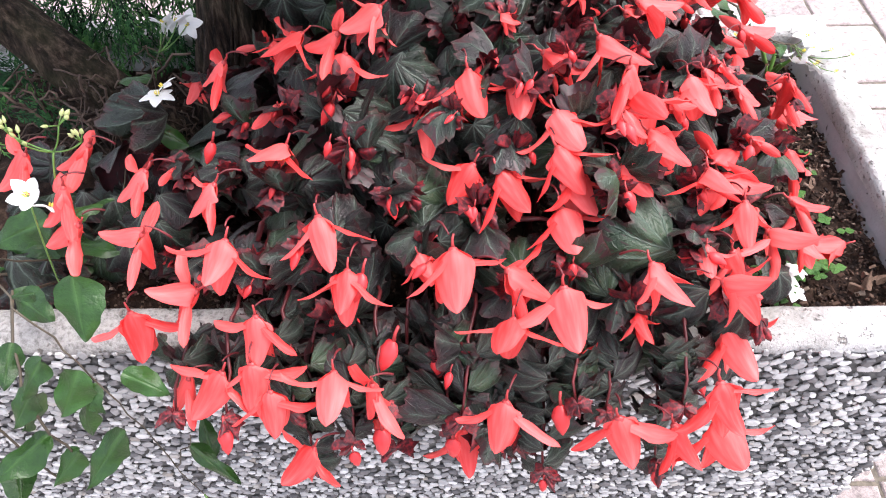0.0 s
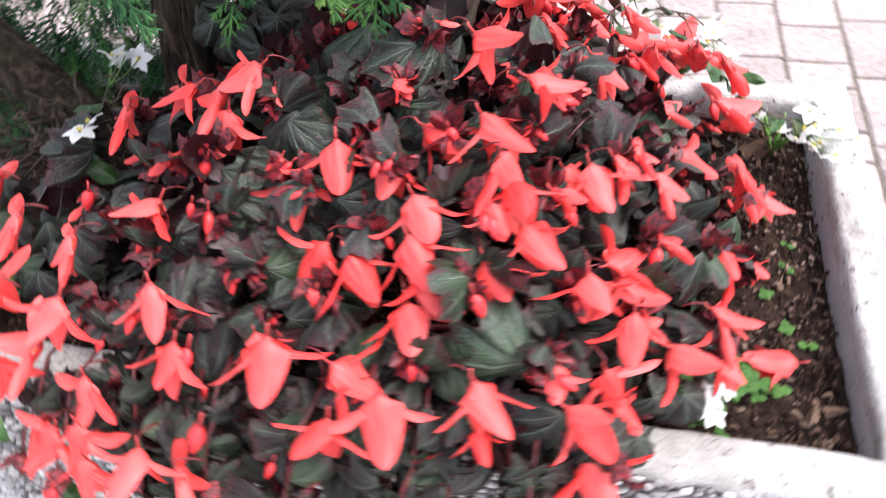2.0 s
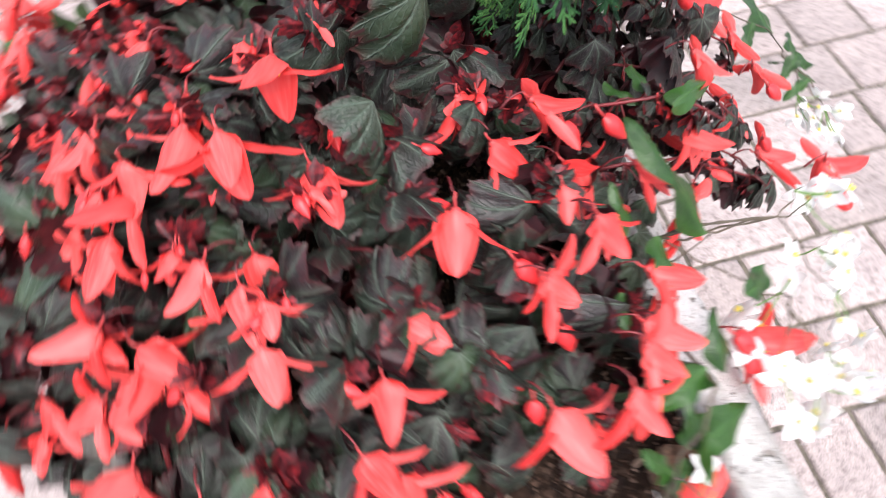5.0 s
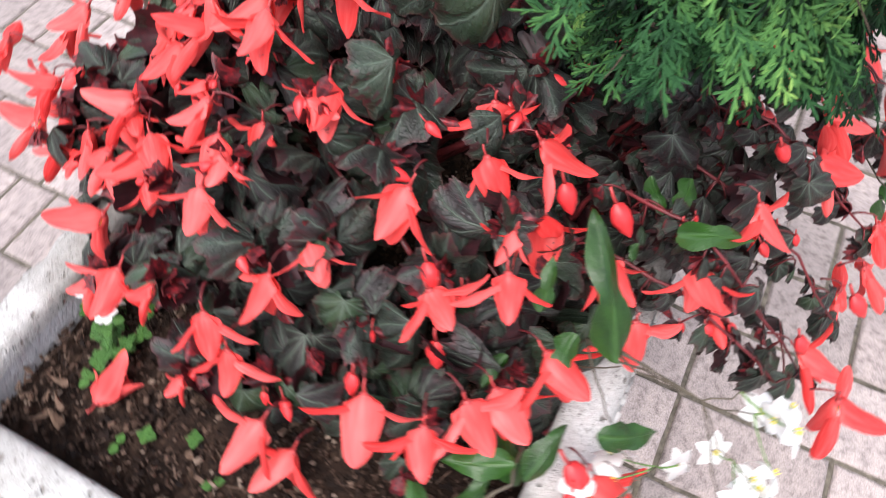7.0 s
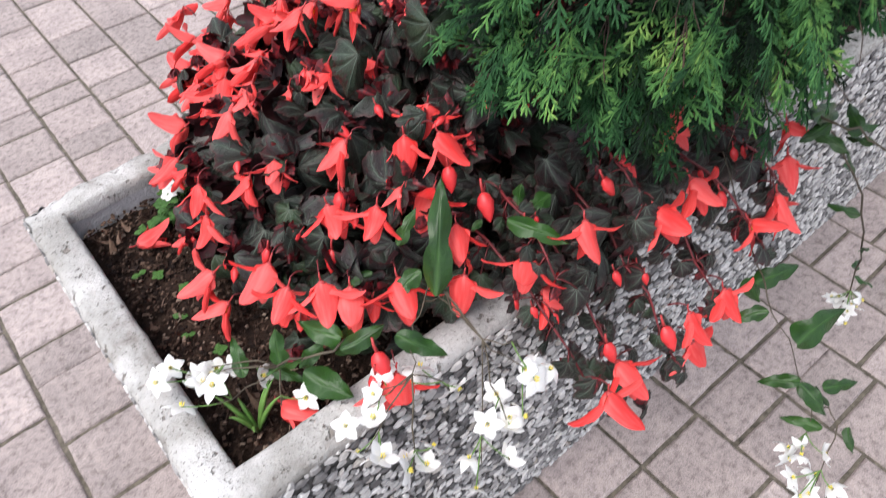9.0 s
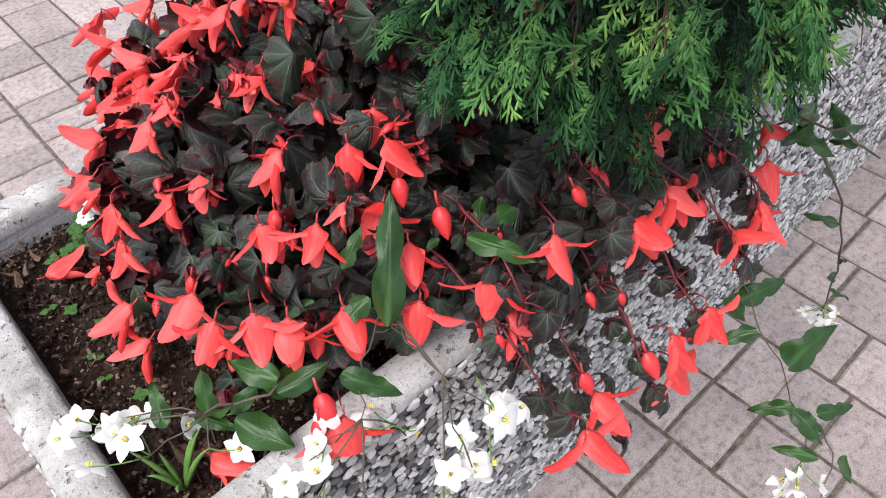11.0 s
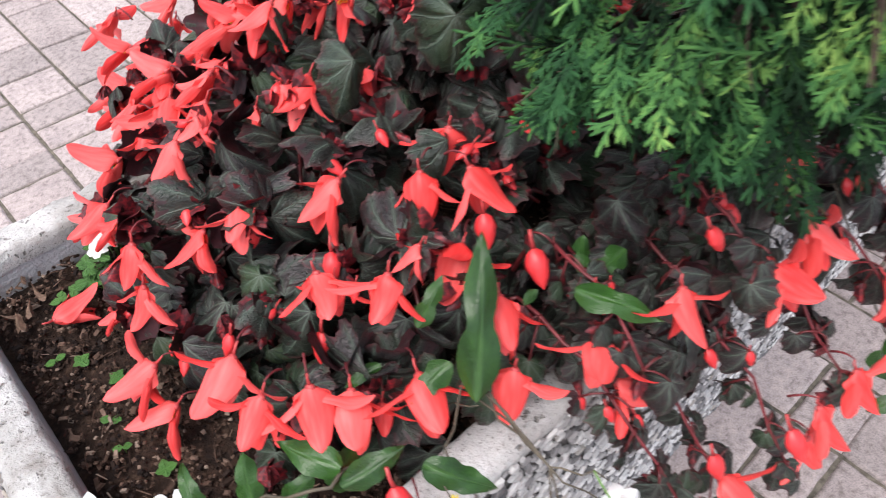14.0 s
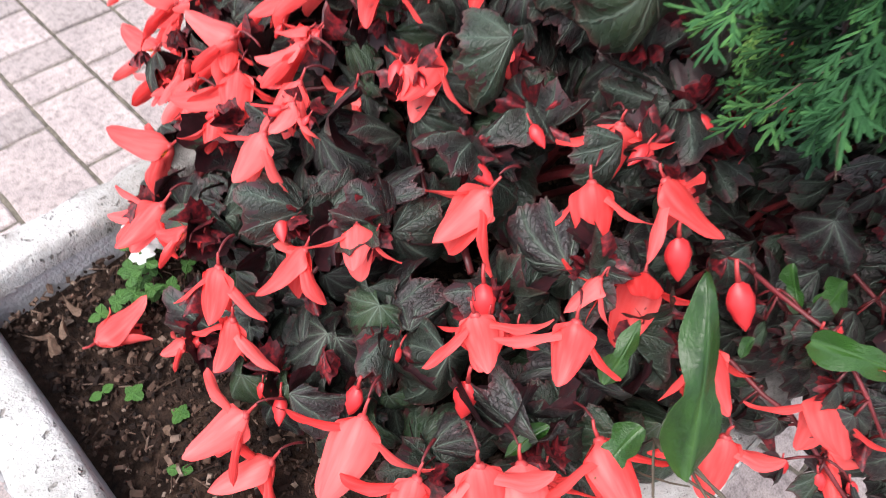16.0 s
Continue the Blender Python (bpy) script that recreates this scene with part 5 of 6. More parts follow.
    # skirt of shoots hanging in front of the pebbled side
    for k in range(15):
        x = -0.645 + 0.0258 * k + rng.uniform(-0.010, 0.010)
        top = Vector((x, -0.036 + rng.uniform(-0.012, 0.012), 0.560))
        drop = rng.uniform(0.025, 0.055) + (0.065 if k in (3, 6, 9, 10, 13) else 0.0)
        low = top + Vector((rng.uniform(-0.015, 0.02), -0.040, -drop))
        plant, root = owner(Vector((x, 0, 0)))
        stem(plant, root, top + Vector((0, 0.05, 0.0)), low, 0.0016, -0.012)
        for j in range(8):
            p = top.lerp(low, (j + 0.5) / 8)
            side = Vector((rng.uniform(-1, 1), -0.25 + rng.uniform(-0.3, 0.3), -0.75))
            leaf(p, side, Vector((rng.uniform(-0.6, 0.6), -1, 0.35)), rng.uniform(0.030, 0.052))
        for j in range(6):
            leaf(low + Vector((0, -0.004, 0.006)), Vector((rng.uniform(-0.8, 0.8), -0.6, rng.uniform(-0.9, 0.2))), Vector((0, -1, 0.5)), rng.uniform(0.010, 0.018), YOUNG_LEAVES, "young_leaf")
        if k % 3 == 1:
            child("flower_bud", BUD, plant, Matrix.Translation(low - root + Vector((0, -0.008, 0))) @ Matrix.Rotation(math.pi + rng.gauss(0, 0.4), 4, "Z") @ Matrix.Rotation(rng.uniform(0.1, 0.5), 4, "X") @ Matrix.Scale(rng.uniform(0.5, 0.9), 4))

    # shoots that spill over the other long side, thin, with gaps between the leaves
    for foot, tip in (((-0.33, 0.42, 0.57), (-0.325, 0.575, 0.50)), ((-0.38, 0.42, 0.585), (-0.37, 0.60, 0.455)), ((-0.43, 0.43, 0.59), (-0.42, 0.61, 0.47)),
                      ((-0.47, 0.43, 0.60), (-0.47, 0.60, 0.53)), ((-0.52, 0.44, 0.60), (-0.53, 0.60, 0.555)), ((-0.57, 0.44, 0.60), (-0.60, 0.58, 0.56)),
                      ((-0.36, 0.41, 0.60), (-0.335, 0.52, 0.585)), ((-0.46, 0.42, 0.61), (-0.43, 0.53, 0.615))):
        plant, root = plants[2]
        foot, tip = Vector(foot), Vector(tip)
        stem(plant, root, Vector((foot.x + 0.01, 0.38, 0.50)), foot, 0.0026, -0.01)
        stem(plant, root, foot, tip, 0.0015, -0.022, 0.003, SHOOT)
        path = bend(foot, tip, -0.022, 7)
        for j in range(27):
            p = path[1 + j % 7] + Vector((rng.gauss(0, 0.008), rng.gauss(0, 0.008), rng.uniform(-0.02, 0.004)))
            plant_m = Matrix.Translation(p - root) @ frame_of(Vector((rng.uniform(-1, 1), 0.5 + rng.uniform(-0.4, 0.4), -0.6)), Vector((0.35, 0.4, 1)), rng.gauss(0, 0.4)) @ Matrix.Scale(rng.uniform(0.017, 0.033), 4)
            part("petiole", tube(bmesh.new(), [q - root for q in bend(path[1 + j % 7], p, -0.003, 3)], 0.0008, 5), RED_STEM, plant)
            child("leaf", rng.choice(SMALL_LEAVES), plant, plant_m)
            if j % 4 == 0:
                leaf(p, Vector((rng.gauss(0, 0.7), 0.5, -0.6)), Vector((0.2, 0.3, 1)), rng.uniform(0.012, 0.02), YOUNG_LEAVES, "young_leaf")
            if j % 7 == 3:
                child("flower_bud", BUD, plant, Matrix.Translation(p - root) @ Matrix.Rotation(rng.uniform(0.1, 0.7), 4, "X") @ Matrix.Scale(rng.uniform(0.4, 0.8), 4))

    # drooping leaves that close the mound towards the end wall
    for k in range(84):
        a = math.radians(-50 + 118 * (k * 0.618 % 1.0))
        p, n, radial = mound(a, rng.uniform(0.72, 0.99))
        p.z = rng.uniform(0.482, 0.585)
        p = p - radial * rng.uniform(0.0, 0.02)
        leaf(p, radial * rng.uniform(0.2, 0.8) + Vector((rng.gauss(0, 0.45), rng.gauss(0, 0.45), -0.8)), radial + Vector((0, 0, 0.5)), rng.uniform(0.040, 0.058))
        if k % 4 == 0:
            for j in range(5):
                leaf(p + radial * 0.012, Vector((rng.gauss(0, 0.7), rng.gauss(0, 0.7), -0.4)) + radial, radial * -0.3 + Vector((0, 0, 1)), rng.uniform(0.010, 0.020), YOUNG_LEAVES, "young_leaf")

    # low leaves over the soil at the same end
    for k in range(26):
        p = Vector((rng.uniform(-0.205, -0.145), rng.uniform(0.20, 0.325), rng.uniform(0.490, 0.540)))
        leaf(p, Vector((rng.uniform(0.3, 1.0), rng.gauss(0.1, 0.5), -0.7)), Vector((0.8, rng.gauss(0.1, 0.3), 0.7)), rng.uniform(0.036, 0.052))

    # dark pointed leaves under the conifer, by the other long side
    for k in range(84):
        p = Vector((rng.uniform(-0.68, -0.37), rng.uniform(0.40, 0.525), rng.uniform(0.52, 0.605)))
        leaf(p, Vector((rng.uniform(-0.9, 0.9), 0.6, rng.uniform(-1.3, -0.3))), Vector((rng.gauss(0, 0.5), 0.7, 0.6)), rng.uniform(0.038, 0.064), POINTED_LEAVES)

    # low leaves over the soil between vine and trunk
    for k in range(34):
        leaf(Vector((rng.uniform(-0.86, -0.72), rng.uniform(0.06, 0.22), rng.uniform(0.485, 0.545))), Vector((rng.uniform(-0.8, 0.6), -0.6, rng.uniform(-0.6, -0.1))), Vector((rng.gauss(0, 0.3), -0.4, 0.9)), rng.uniform(0.040, 0.060))

    # dark leaves against the trunk
    for k in range(14):
        leaf(Vector((rng.uniform(-0.655, -0.55), rng.uniform(0.30, 0.37), rng.uniform(0.60, 0.655))), Vector((rng.uniform(-0.5, 0.5), -0.5, -0.8)), Vector((rng.gauss(0, 0.3), -0.8, 0.5)), rng.uniform(0.045, 0.065))

    # larger drooping leaves beside the conifer
    for p, out, size in (((-0.372, 0.315, 0.725), (0.18, 0.15, -1.0), 0.086), ((-0.395, 0.350, 0.725), (0.1, 0.3, -1.0), 0.080), ((-0.32, 0.27, 0.695), (0.6, 0.2, -0.7), 0.050), ((-0.36, 0.36, 0.675), (0.4, 0.5, -0.7), 0.05),
                         ((-0.46, 0.44, 0.635), (0.2, 0.8, -0.45), 0.042), ((-0.40, 0.44, 0.63), (0.3, 0.8, -0.6), 0.042), ((-0.45, 0.255, 0.69), (-0.9, -0.4, -0.1), 0.068), ((-0.40, 0.26, 0.69), (0.4, -0.8, -0.1), 0.060),
                         ((-0.785, 0.262, 0.558), (-0.9, 0.1, 0.0), 0.050), ((-0.745, 0.225, 0.565), (-0.6, -0.6, -0.2), 0.058), ((-0.72, 0.20, 0.58), (0.2, -0.8, -0.2), 0.055), ((-0.77, 0.20, 0.545), (-0.9, 0.0, -0.3), 0.055)):
        leaf(Vector(p), Vector(out), Vector((0.6 + rng.gauss(0, 0.5), 0.35 + rng.gauss(0, 0.5), 0.5)), size, POINTED_LEAVES if p[0] > -0.5 else BEGONIA_LEAVES)

    # flowers, shoot by shoot
    for group, tilt in ((front_low, 0.55), (front_mid, 0.62), (crest, 0.75), (end_side, 0.70), (back_side, 0.62), (spill, 0.60)):
        for n, (x, y, z) in enumerate(group):
            mid = Vector((x, y, z))
            plant, root = owner(mid) if group is not spill else plants[2]
            d = mid - HEART
            shut = n % 5 != 3
            facing = math.atan2(d.y * (1.25 if group is not end_side else 0.9), d.x) - math.pi / 2 + rng.gauss(0, 0.34)
            lean = (tilt + rng.gauss(0, 0.20)) * (1.0 if shut else 1.35)
            size = rng.uniform(0.88, 1.06)
            hang = Matrix.Rotation(facing, 3, "Z") @ Matrix.Rotation(lean, 3, "X") @ Vector((0, 0.003, -0.021)) * size
            p = mid - hang
            add_flower(plant, root, p, facing, lean, size, rng, rng.choice((0.0, 0.0, 0.05, 0.12)) if shut else rng.uniform(0.45, 0.8))
            top = p + Matrix.Rotation(facing, 3, "Z") @ Matrix.Rotation(lean, 3, "X") @ Vector((0, 0.001, 0.010)) * size
            back = top + Vector((-math.cos(facing + math.pi / 2) * 0.016, -math.sin(facing + math.pi / 2) * 0.016, rng.uniform(-0.014, -0.002)))
            stem(plant, root, back, top, 0.0009, -0.003, 0.0, SHOOT)
    # single buds between the flowers
    for x, y, z, size in ((-0.497, -0.056, 0.585, 1.05), (-0.378, -0.069, 0.516, 1.0), (-0.508, -0.090, 0.520, 1.0), (-0.550, 0.126, 0.640, 0.9), (-0.642, 0.098, 0.625, 0.85), (-0.182, 0.461, 0.545, 1.15),
                          (-0.172, 0.470, 0.530, 1.0), (-0.212, 0.353, 0.562, 1.0), (-0.242, 0.332, 0.602, 0.9), (-0.337, 0.424, 0.606, 1.1), (-0.325, 0.390, 0.622, 1.0), (-0.226, 0.259, 0.588, 0.9), (-0.165, 0.319, 0.570, 0.8),
                          (-0.400, 0.505, 0.640, 0.9), (-0.520, -0.010, 0.600, 0.9), (-0.350, 0.575, 0.520, 0.9), (-0.395, 0.600, 0.530, 1.0)):
        p = Vector((x, y, z + 0.012))
        plant, root = owner(p)
        d = p - HEART
        child("flower_bud", BUD, plant, Matrix.Translation(p - root) @ Matrix.Rotation(math.atan2(d.y, d.x) - math.pi / 2 + rng.gauss(0, 0.3), 4, "Z") @ Matrix.Rotation(rng.uniform(0.2, 0.7), 4, "X") @ Matrix.Scale(size, 4))


# ---- white-flowering vine ----
def star_meshes(lift):
    """A five-petalled star; lift folds the petals up."""
    bm = bmesh.new()
    uvl = bm.loops.layers.uv.new("fan")
    for k in range(5):
        a0 = k * 2 * math.pi / 5
        rows = []
        for i in range(6):
            u = i / 5
            w = 0.0049 * math.sin(math.pi * (0.20 + 0.78 * u)) ** 0.9
            r = 0.0015 + 0.0125 * u
            z = 0.0030 * u * (1.3 - u) - 0.0026 * u * u
            row = []
            for j in range(3):
                v = j - 1
                q = Vector((0.0015 + (r - 0.0015) * math.cos(lift * u), v * w, z - 0.0008 * abs(v) + (r - 0.0015) * math.sin(lift * u) * (1 + 0.25 * math.sin(k * 2.3))))
                row.append((bm.verts.new(Matrix.Rotation(a0, 3, "Z") @ q), (v * 0.5 + 0.5, u)))
            rows.append(row)
        for i in range(5):
            for j in range(2):
                quad = (rows[i][j], rows[i + 1][j], rows[i + 1][j + 1], rows[i][j + 1])
                f = bm.faces.new([q[0] for q in quad])
                for lp, q in zip(f.loops, quad):
                    lp[uvl].uv = q[1]
    star = mesh_of("star_flower", bm, WHITE_PETAL)
    bm = bmesh.new()
    for k in range(5):
        a = k * 2 * math.pi / 5
        teardrop(bm, (0.0012 * math.cos(a), 0.0012 * math.sin(a), 0.0005), (0.15 * math.cos(a), 0.15 * math.sin(a), 1), 0.0038, 0.0007, 5, 3)
    return star, mesh_of("anther_cone", bm, YELLOW)


(STAR, ANTHERS), (STAR_CUP, _a), (STAR_BACK, _b) = star_meshes(0.0), star_meshes(0.6), star_meshes(-0.6)


def build_vine(at, label, stems, seed, leaf_size=0.045, pool=VINE_LEAVES):
    """A vine: each stem is (points, leaves, flower heads at its end, first leaf share)."""
    rng = random.Random(seed)
    root = Vector(at)
    vine = thing("potato_vine", at, label, "climbing plant", "white-flowering vines")
    for pts, leaves, heads, first in stems:
        path = []
        for a, b in zip(pts, pts[1:]):
            path += bend(a, b, rng.uniform(-0.008, 0.006), 4, 0.003, rng)[:-1]
        path.append(Vector(pts[-1]))
        n = len(path)
        part("stem", tube(bmesh.new(), [p - root for p in path], [(0.0015 if leaves > 2 else 0.0009) - 0.0005 * i / n for i in range(n)], 6), VINE_STEM, vine)
        for k in range(leaves):
            u = first + (1 - first) * (k + rng.uniform(0, 0.6)) / max(1, leaves)
            p = path[min(n - 1, int(u * (n - 1)))]
            out = Vector((rng.gauss(0, 1), rng.gauss(0, 1), rng.uniform(-0.6, 0.2)))
            m = Matrix.Translation(p - root) @ frame_of(out, Vector((rng.gauss(0, 0.35), rng.gauss(0, 0.35), 1)), rng.gauss(0, 0.3)) @ Matrix.Scale(leaf_size * rng.uniform(0.7, 1.2), 4)
            child("leaf", rng.choice(pool), vine, m)
        for k in range(heads):
            p = path[-1] + Vector((rng.gauss(0, 0.013), rng.gauss(0, 0.013), rng.gauss(0.0, 0.008)))
            part("flower_stalk", tube(bmesh.new(), [q - root for q in bend(path[-2], p, 0.004, 4)], 0.0006, 5), GRASS, vine)
            m = Matrix.Translation(p - root) @ frame_of((rng.gauss(0, 1), rng.gauss(0, 1), 0.2), Vector((rng.gauss(0, 0.9), rng.gauss(0.2, 0.9), 0.5))) @ Matrix.Scale(rng.uniform(0.85, 1.2), 4)
            f = child("star_flower", rng.choice((STAR, STAR, STAR_CUP, STAR_BACK)), vine, m)
            child("anther_cone", ANTHERS, f)
    return vine, root, rng


def single_leaf(vine, root, base, tip, share, k, up=(0.30, 0.40, 0.85), pool=VINE_LEAVES):
    """One leaf from its base to its tip; share is its width to its length."""
    way = Vector(tip) - Vector(base)
    size = way.length
    child("leaf", pool[k % len(pool)], vine, Matrix.Translation(Vector(base) - root) @ frame_of(way, up) @ Matrix.Diagonal((size * share / 0.44, size, size, 1)))


def build_vines():
    # by the end of the planter: over the rim and the pebbled side
    base = (-0.24, 0.40, SOIL)
    fork = (-0.26, 0.44, 0.57)
    stems = [((base, (-0.20, 0.43, 0.53), (-0.155, 0.435, 0.555), (-0.115, 0.395, 0.525), (-0.095, 0.372, 0.518)), 3, 2, 0.45),
             ((base, (-0.25, 0.43, 0.53), (-0.245, 0.467, 0.583)), 0, 0, 0.5),
             ((base, fork, (-0.215, 0.470, 0.575), (-0.19, 0.50, 0.56), (-0.145, 0.487, 0.535)), 0, 2, 0.5)]
    stems += [(((-0.115, 0.395, 0.525), tip), 0, heads, 0.5) for tip, heads in (((-0.048, 0.345, 0.520), 3), ((-0.070, 0.356, 0.524), 3), ((-0.056, 0.386, 0.515), 3), ((-0.100, 0.418, 0.502), 1))]
    stems += [(((-0.19, 0.50, 0.56), tip), 0, heads, 0.5) for tip, heads in (((-0.160, 0.488, 0.532), 3), ((-0.128, 0.510, 0.515), 3), ((-0.150, 0.545, 0.505), 4), ((-0.214, 0.518, 0.530), 3))]
    stems += [((fork, (-0.25, 0.52, 0.575), tip), 0, heads, 0.5) for tip, heads in (((-0.268, 0.548, 0.575), 2), ((-0.265, 0.568, 0.545), 3), ((-0.232, 0.570, 0.530), 4), ((-0.200, 0.575, 0.500), 3))]
    v, r, rng = build_vine(base, "green-leaved vine with white star flowers lying over the planter rim", stems, 71)
    for k, (foot, tip, share) in enumerate((((-0.244, 0.467, 0.585), (-0.288, 0.429, 0.668), 0.29), ((-0.254, 0.433, 0.582), (-0.220, 0.432, 0.577), 0.55), ((-0.159, 0.441, 0.560), (-0.197, 0.456, 0.572), 0.42),
                                            ((-0.325, 0.468, 0.625), (-0.355, 0.515, 0.620), 0.36), ((-0.198, 0.470, 0.577), (-0.216, 0.510, 0.571), 0.48), ((-0.165, 0.432, 0.562), (-0.142, 0.392, 0.561), 0.46),
                                            ((-0.248, 0.409, 0.600), (-0.272, 0.408, 0.628), 0.42), ((-0.225, 0.398, 0.572), (-0.198, 0.394, 0.572), 0.38), ((-0.129, 0.420, 0.532), (-0.143, 0.466, 0.522), 0.55),
                                            ((-0.117, 0.398, 0.522), (-0.124, 0.379, 0.553), 0.50), ((-0.087, 0.382, 0.520), (-0.096, 0.354, 0.543), 0.45), ((-0.128, 0.412, 0.528), (-0.150, 0.420, 0.556), 0.42), ((-0.383, 0.464, 0.615), (-0.35, 0.464, 0.615), 0.6), ((-0.371, 0.437, 0.615), (-0.348, 0.456, 0.615), 0.4), ((-0.315, 0.447, 0.615), (-0.301, 0.448, 0.615), 0.5))):
        single_leaf(v, r, foot, tip, share, k)
    # farther along the same side: hanging clear of the wall
    v, r, rng = build_vine((-0.62, 0.41, SOIL), "trailing vine with wavy green leaves hanging beside the pebbled wall", [
        (((-0.62, 0.41, SOIL), (-0.57, 0.52, 0.59), (-0.535, 0.606, 0.520), (-0.500, 0.648, 0.515), (-0.497, 0.690, 0.475), (-0.500, 0.718, 0.440), (-0.490, 0.735, 0.395)), 0, 5, 0.5),
        (((-0.500, 0.718, 0.440), (-0.520, 0.745, 0.410), (-0.470, 0.765, 0.375)), 1, 5, 0.3),
        (((-0.62, 0.41, SOIL), (-0.66, 0.56, 0.61), (-0.76, 0.61, 0.47), (-0.85, 0.63, 0.30), (-0.895, 0.632, 0.165)), 5, 8, 0.45),
        (((-0.66, 0.56, 0.61), (-0.66, 0.60, 0.62), (-0.70, 0.63, 0.58)), 4, 0, 0.1)], 72, 0.036)
    for k, (foot, tip, share) in enumerate((((-0.521, 0.617, 0.515), (-0.569, 0.636, 0.520), 0.46), ((-0.496, 0.645, 0.520), (-0.470, 0.627, 0.515), 0.5), ((-0.516, 0.610, 0.520), (-0.520, 0.630, 0.490), 0.5),
                                            ((-0.506, 0.679, 0.492), (-0.573, 0.684, 0.505), 0.42), ((-0.486, 0.701, 0.475), (-0.463, 0.675, 0.472), 0.46), ((-0.494, 0.701, 0.462), (-0.496, 0.737, 0.450), 0.5),
                                            ((-0.514, 0.718, 0.452), (-0.548, 0.738, 0.450), 0.42), ((-0.497, 0.738, 0.422), (-0.482, 0.704, 0.420), 0.36), ((-0.531, 0.753, 0.402), (-0.517, 0.771, 0.390), 0.42),
                                            ((-0.651, 0.565, 0.602), (-0.655, 0.606, 0.600), 0.42), ((-0.645, 0.558, 0.612), (-0.714, 0.573, 0.610), 0.40))):
        single_leaf(v, r, foot, tip, share, k)
    # by the tree foot and down the front
    v, r, rng = build_vine((-0.80, 0.12, SOIL), "dark-stemmed vine with oval green leaves hanging down the pebbled front", [
        (((-0.80, 0.12, SOIL), (-0.79, 0.0, 0.62), (-0.736, -0.058, 0.640), (-0.720, -0.060, 0.577), (-0.709, -0.064, 0.522), (-0.703, -0.064, 0.423), (-0.692, -0.064, 0.312)), 0, 3, 0.2),
        (((-0.80, 0.12, SOIL), (-0.81, 0.02, 0.55), (-0.80, -0.05, 0.50), (-0.79, -0.06, 0.40)), 4, 0, 0.35),
        (((-0.80, 0.12, SOIL), (-0.86, 0.03, 0.55), (-0.86, -0.04, 0.46), (-0.84, -0.05, 0.33)), 5, 0, 0.3),
        (((-0.80, 0.12, SOIL), (-0.79, 0.07, 0.56), (-0.765, 0.055, 0.60)), 6, 1, 0.2),
        (((-0.80, 0.12, SOIL), (-0.77, 0.19, 0.54), (-0.715, 0.20, 0.61)), 1, 2, 0.7),
        (((-0.80, 0.12, SOIL), (-0.78, 0.24, 0.54), (-0.74, 0.30, 0.60)), 2, 4, 0.3),
        (((-0.703, -0.064, 0.40), (-0.690, -0.066, 0.43), (-0.670, -0.066, 0.47)), 0, 0, 0.2)], 73, 0.050, OVATE_LEAVES)
    for k, (foot, tip, share) in enumerate((((-0.708, -0.030, 0.636), (-0.709, -0.059, 0.600), 0.80), ((-0.746, -0.060, 0.577), (-0.770, -0.075, 0.553), 0.80), ((-0.723, -0.060, 0.565), (-0.740, -0.085, 0.533), 0.75),
                                            ((-0.721, -0.062, 0.548), (-0.736, -0.092, 0.512), 0.60), ((-0.720, -0.064, 0.477), (-0.763, -0.099, 0.438), 0.42), ((-0.665, -0.066, 0.423), (-0.677, -0.031, 0.439), 0.45),
                                            ((-0.677, -0.066, 0.449), (-0.640, -0.090, 0.417), 0.40), ((-0.694, -0.060, 0.561), (-0.662, -0.066, 0.543), 0.60), ((-0.842, -0.060, 0.386), (-0.870, -0.076, 0.361), 0.70),
                                            ((-0.769, -0.060, 0.536), (-0.795, -0.078, 0.510), 0.65), ((-0.782, -0.060, 0.423), (-0.812, -0.079, 0.396), 0.60), ((-0.733, -0.040, 0.631), (-0.755, -0.035, 0.624), 0.70),
                                            ((-0.733, -0.066, 0.547), (-0.713, -0.075, 0.527), 0.50))):
        single_leaf(v, r, foot, tip, share * 0.68, k, (0.1, -0.5, 0.8), OVATE_LEAVES)
    p = Vector((-0.745, 0.020, 0.662))
    part("flower_stalk", tube(bmesh.new(), [q - r for q in bend((-0.78, 0.03, 0.53), p, -0.006, 5)], 0.0007, 5), GRASS, v)
    f = child("star_flower", STAR_CUP, v, Matrix.Translation(p - r) @ frame_of((1, 0.1, 0.1), (0.1, -0.45, 0.8)) @ Matrix.Scale(1.05, 4))
    child("anther_cone", ANTHERS, f)
    top = Vector((-0.775, 0.105, 0.622))
    part("flower_stalk", tube(bmesh.new(), [q - r for q in bend((-0.785, 0.09, 0.575), top, -0.004, 5)], 0.0009, 5), GRASS, v)
    for hub in ((-0.030, 0.004, 0.016), (-0.012, -0.012, 0.020), (0.010, 0.008, 0.020), (0.030, -0.004, 0.014)):
        h = top + Vector(hub)
        part("flower_stalk", tube(bmesh.new(), [q - r for q in bend(top, h, 0.003, 4)], 0.0007, 5), GRASS, v)
        for k in range(4):
            d = Vector((rng.gauss(0, 0.6), rng.gauss(0, 0.6), 0.8)).normalized()
            p = h + d * rng.uniform(0.004, 0.010)
            part("flower_stalk", tube(bmesh.new(), [q - r for q in (h, p)], 0.0005, 5), GRASS, v)
            part("green_bud", teardrop(bmesh.new(), p - r, d, rng.uniform(0.005, 0.008), 0.0021, 6, 4), BUD_GREEN, v)


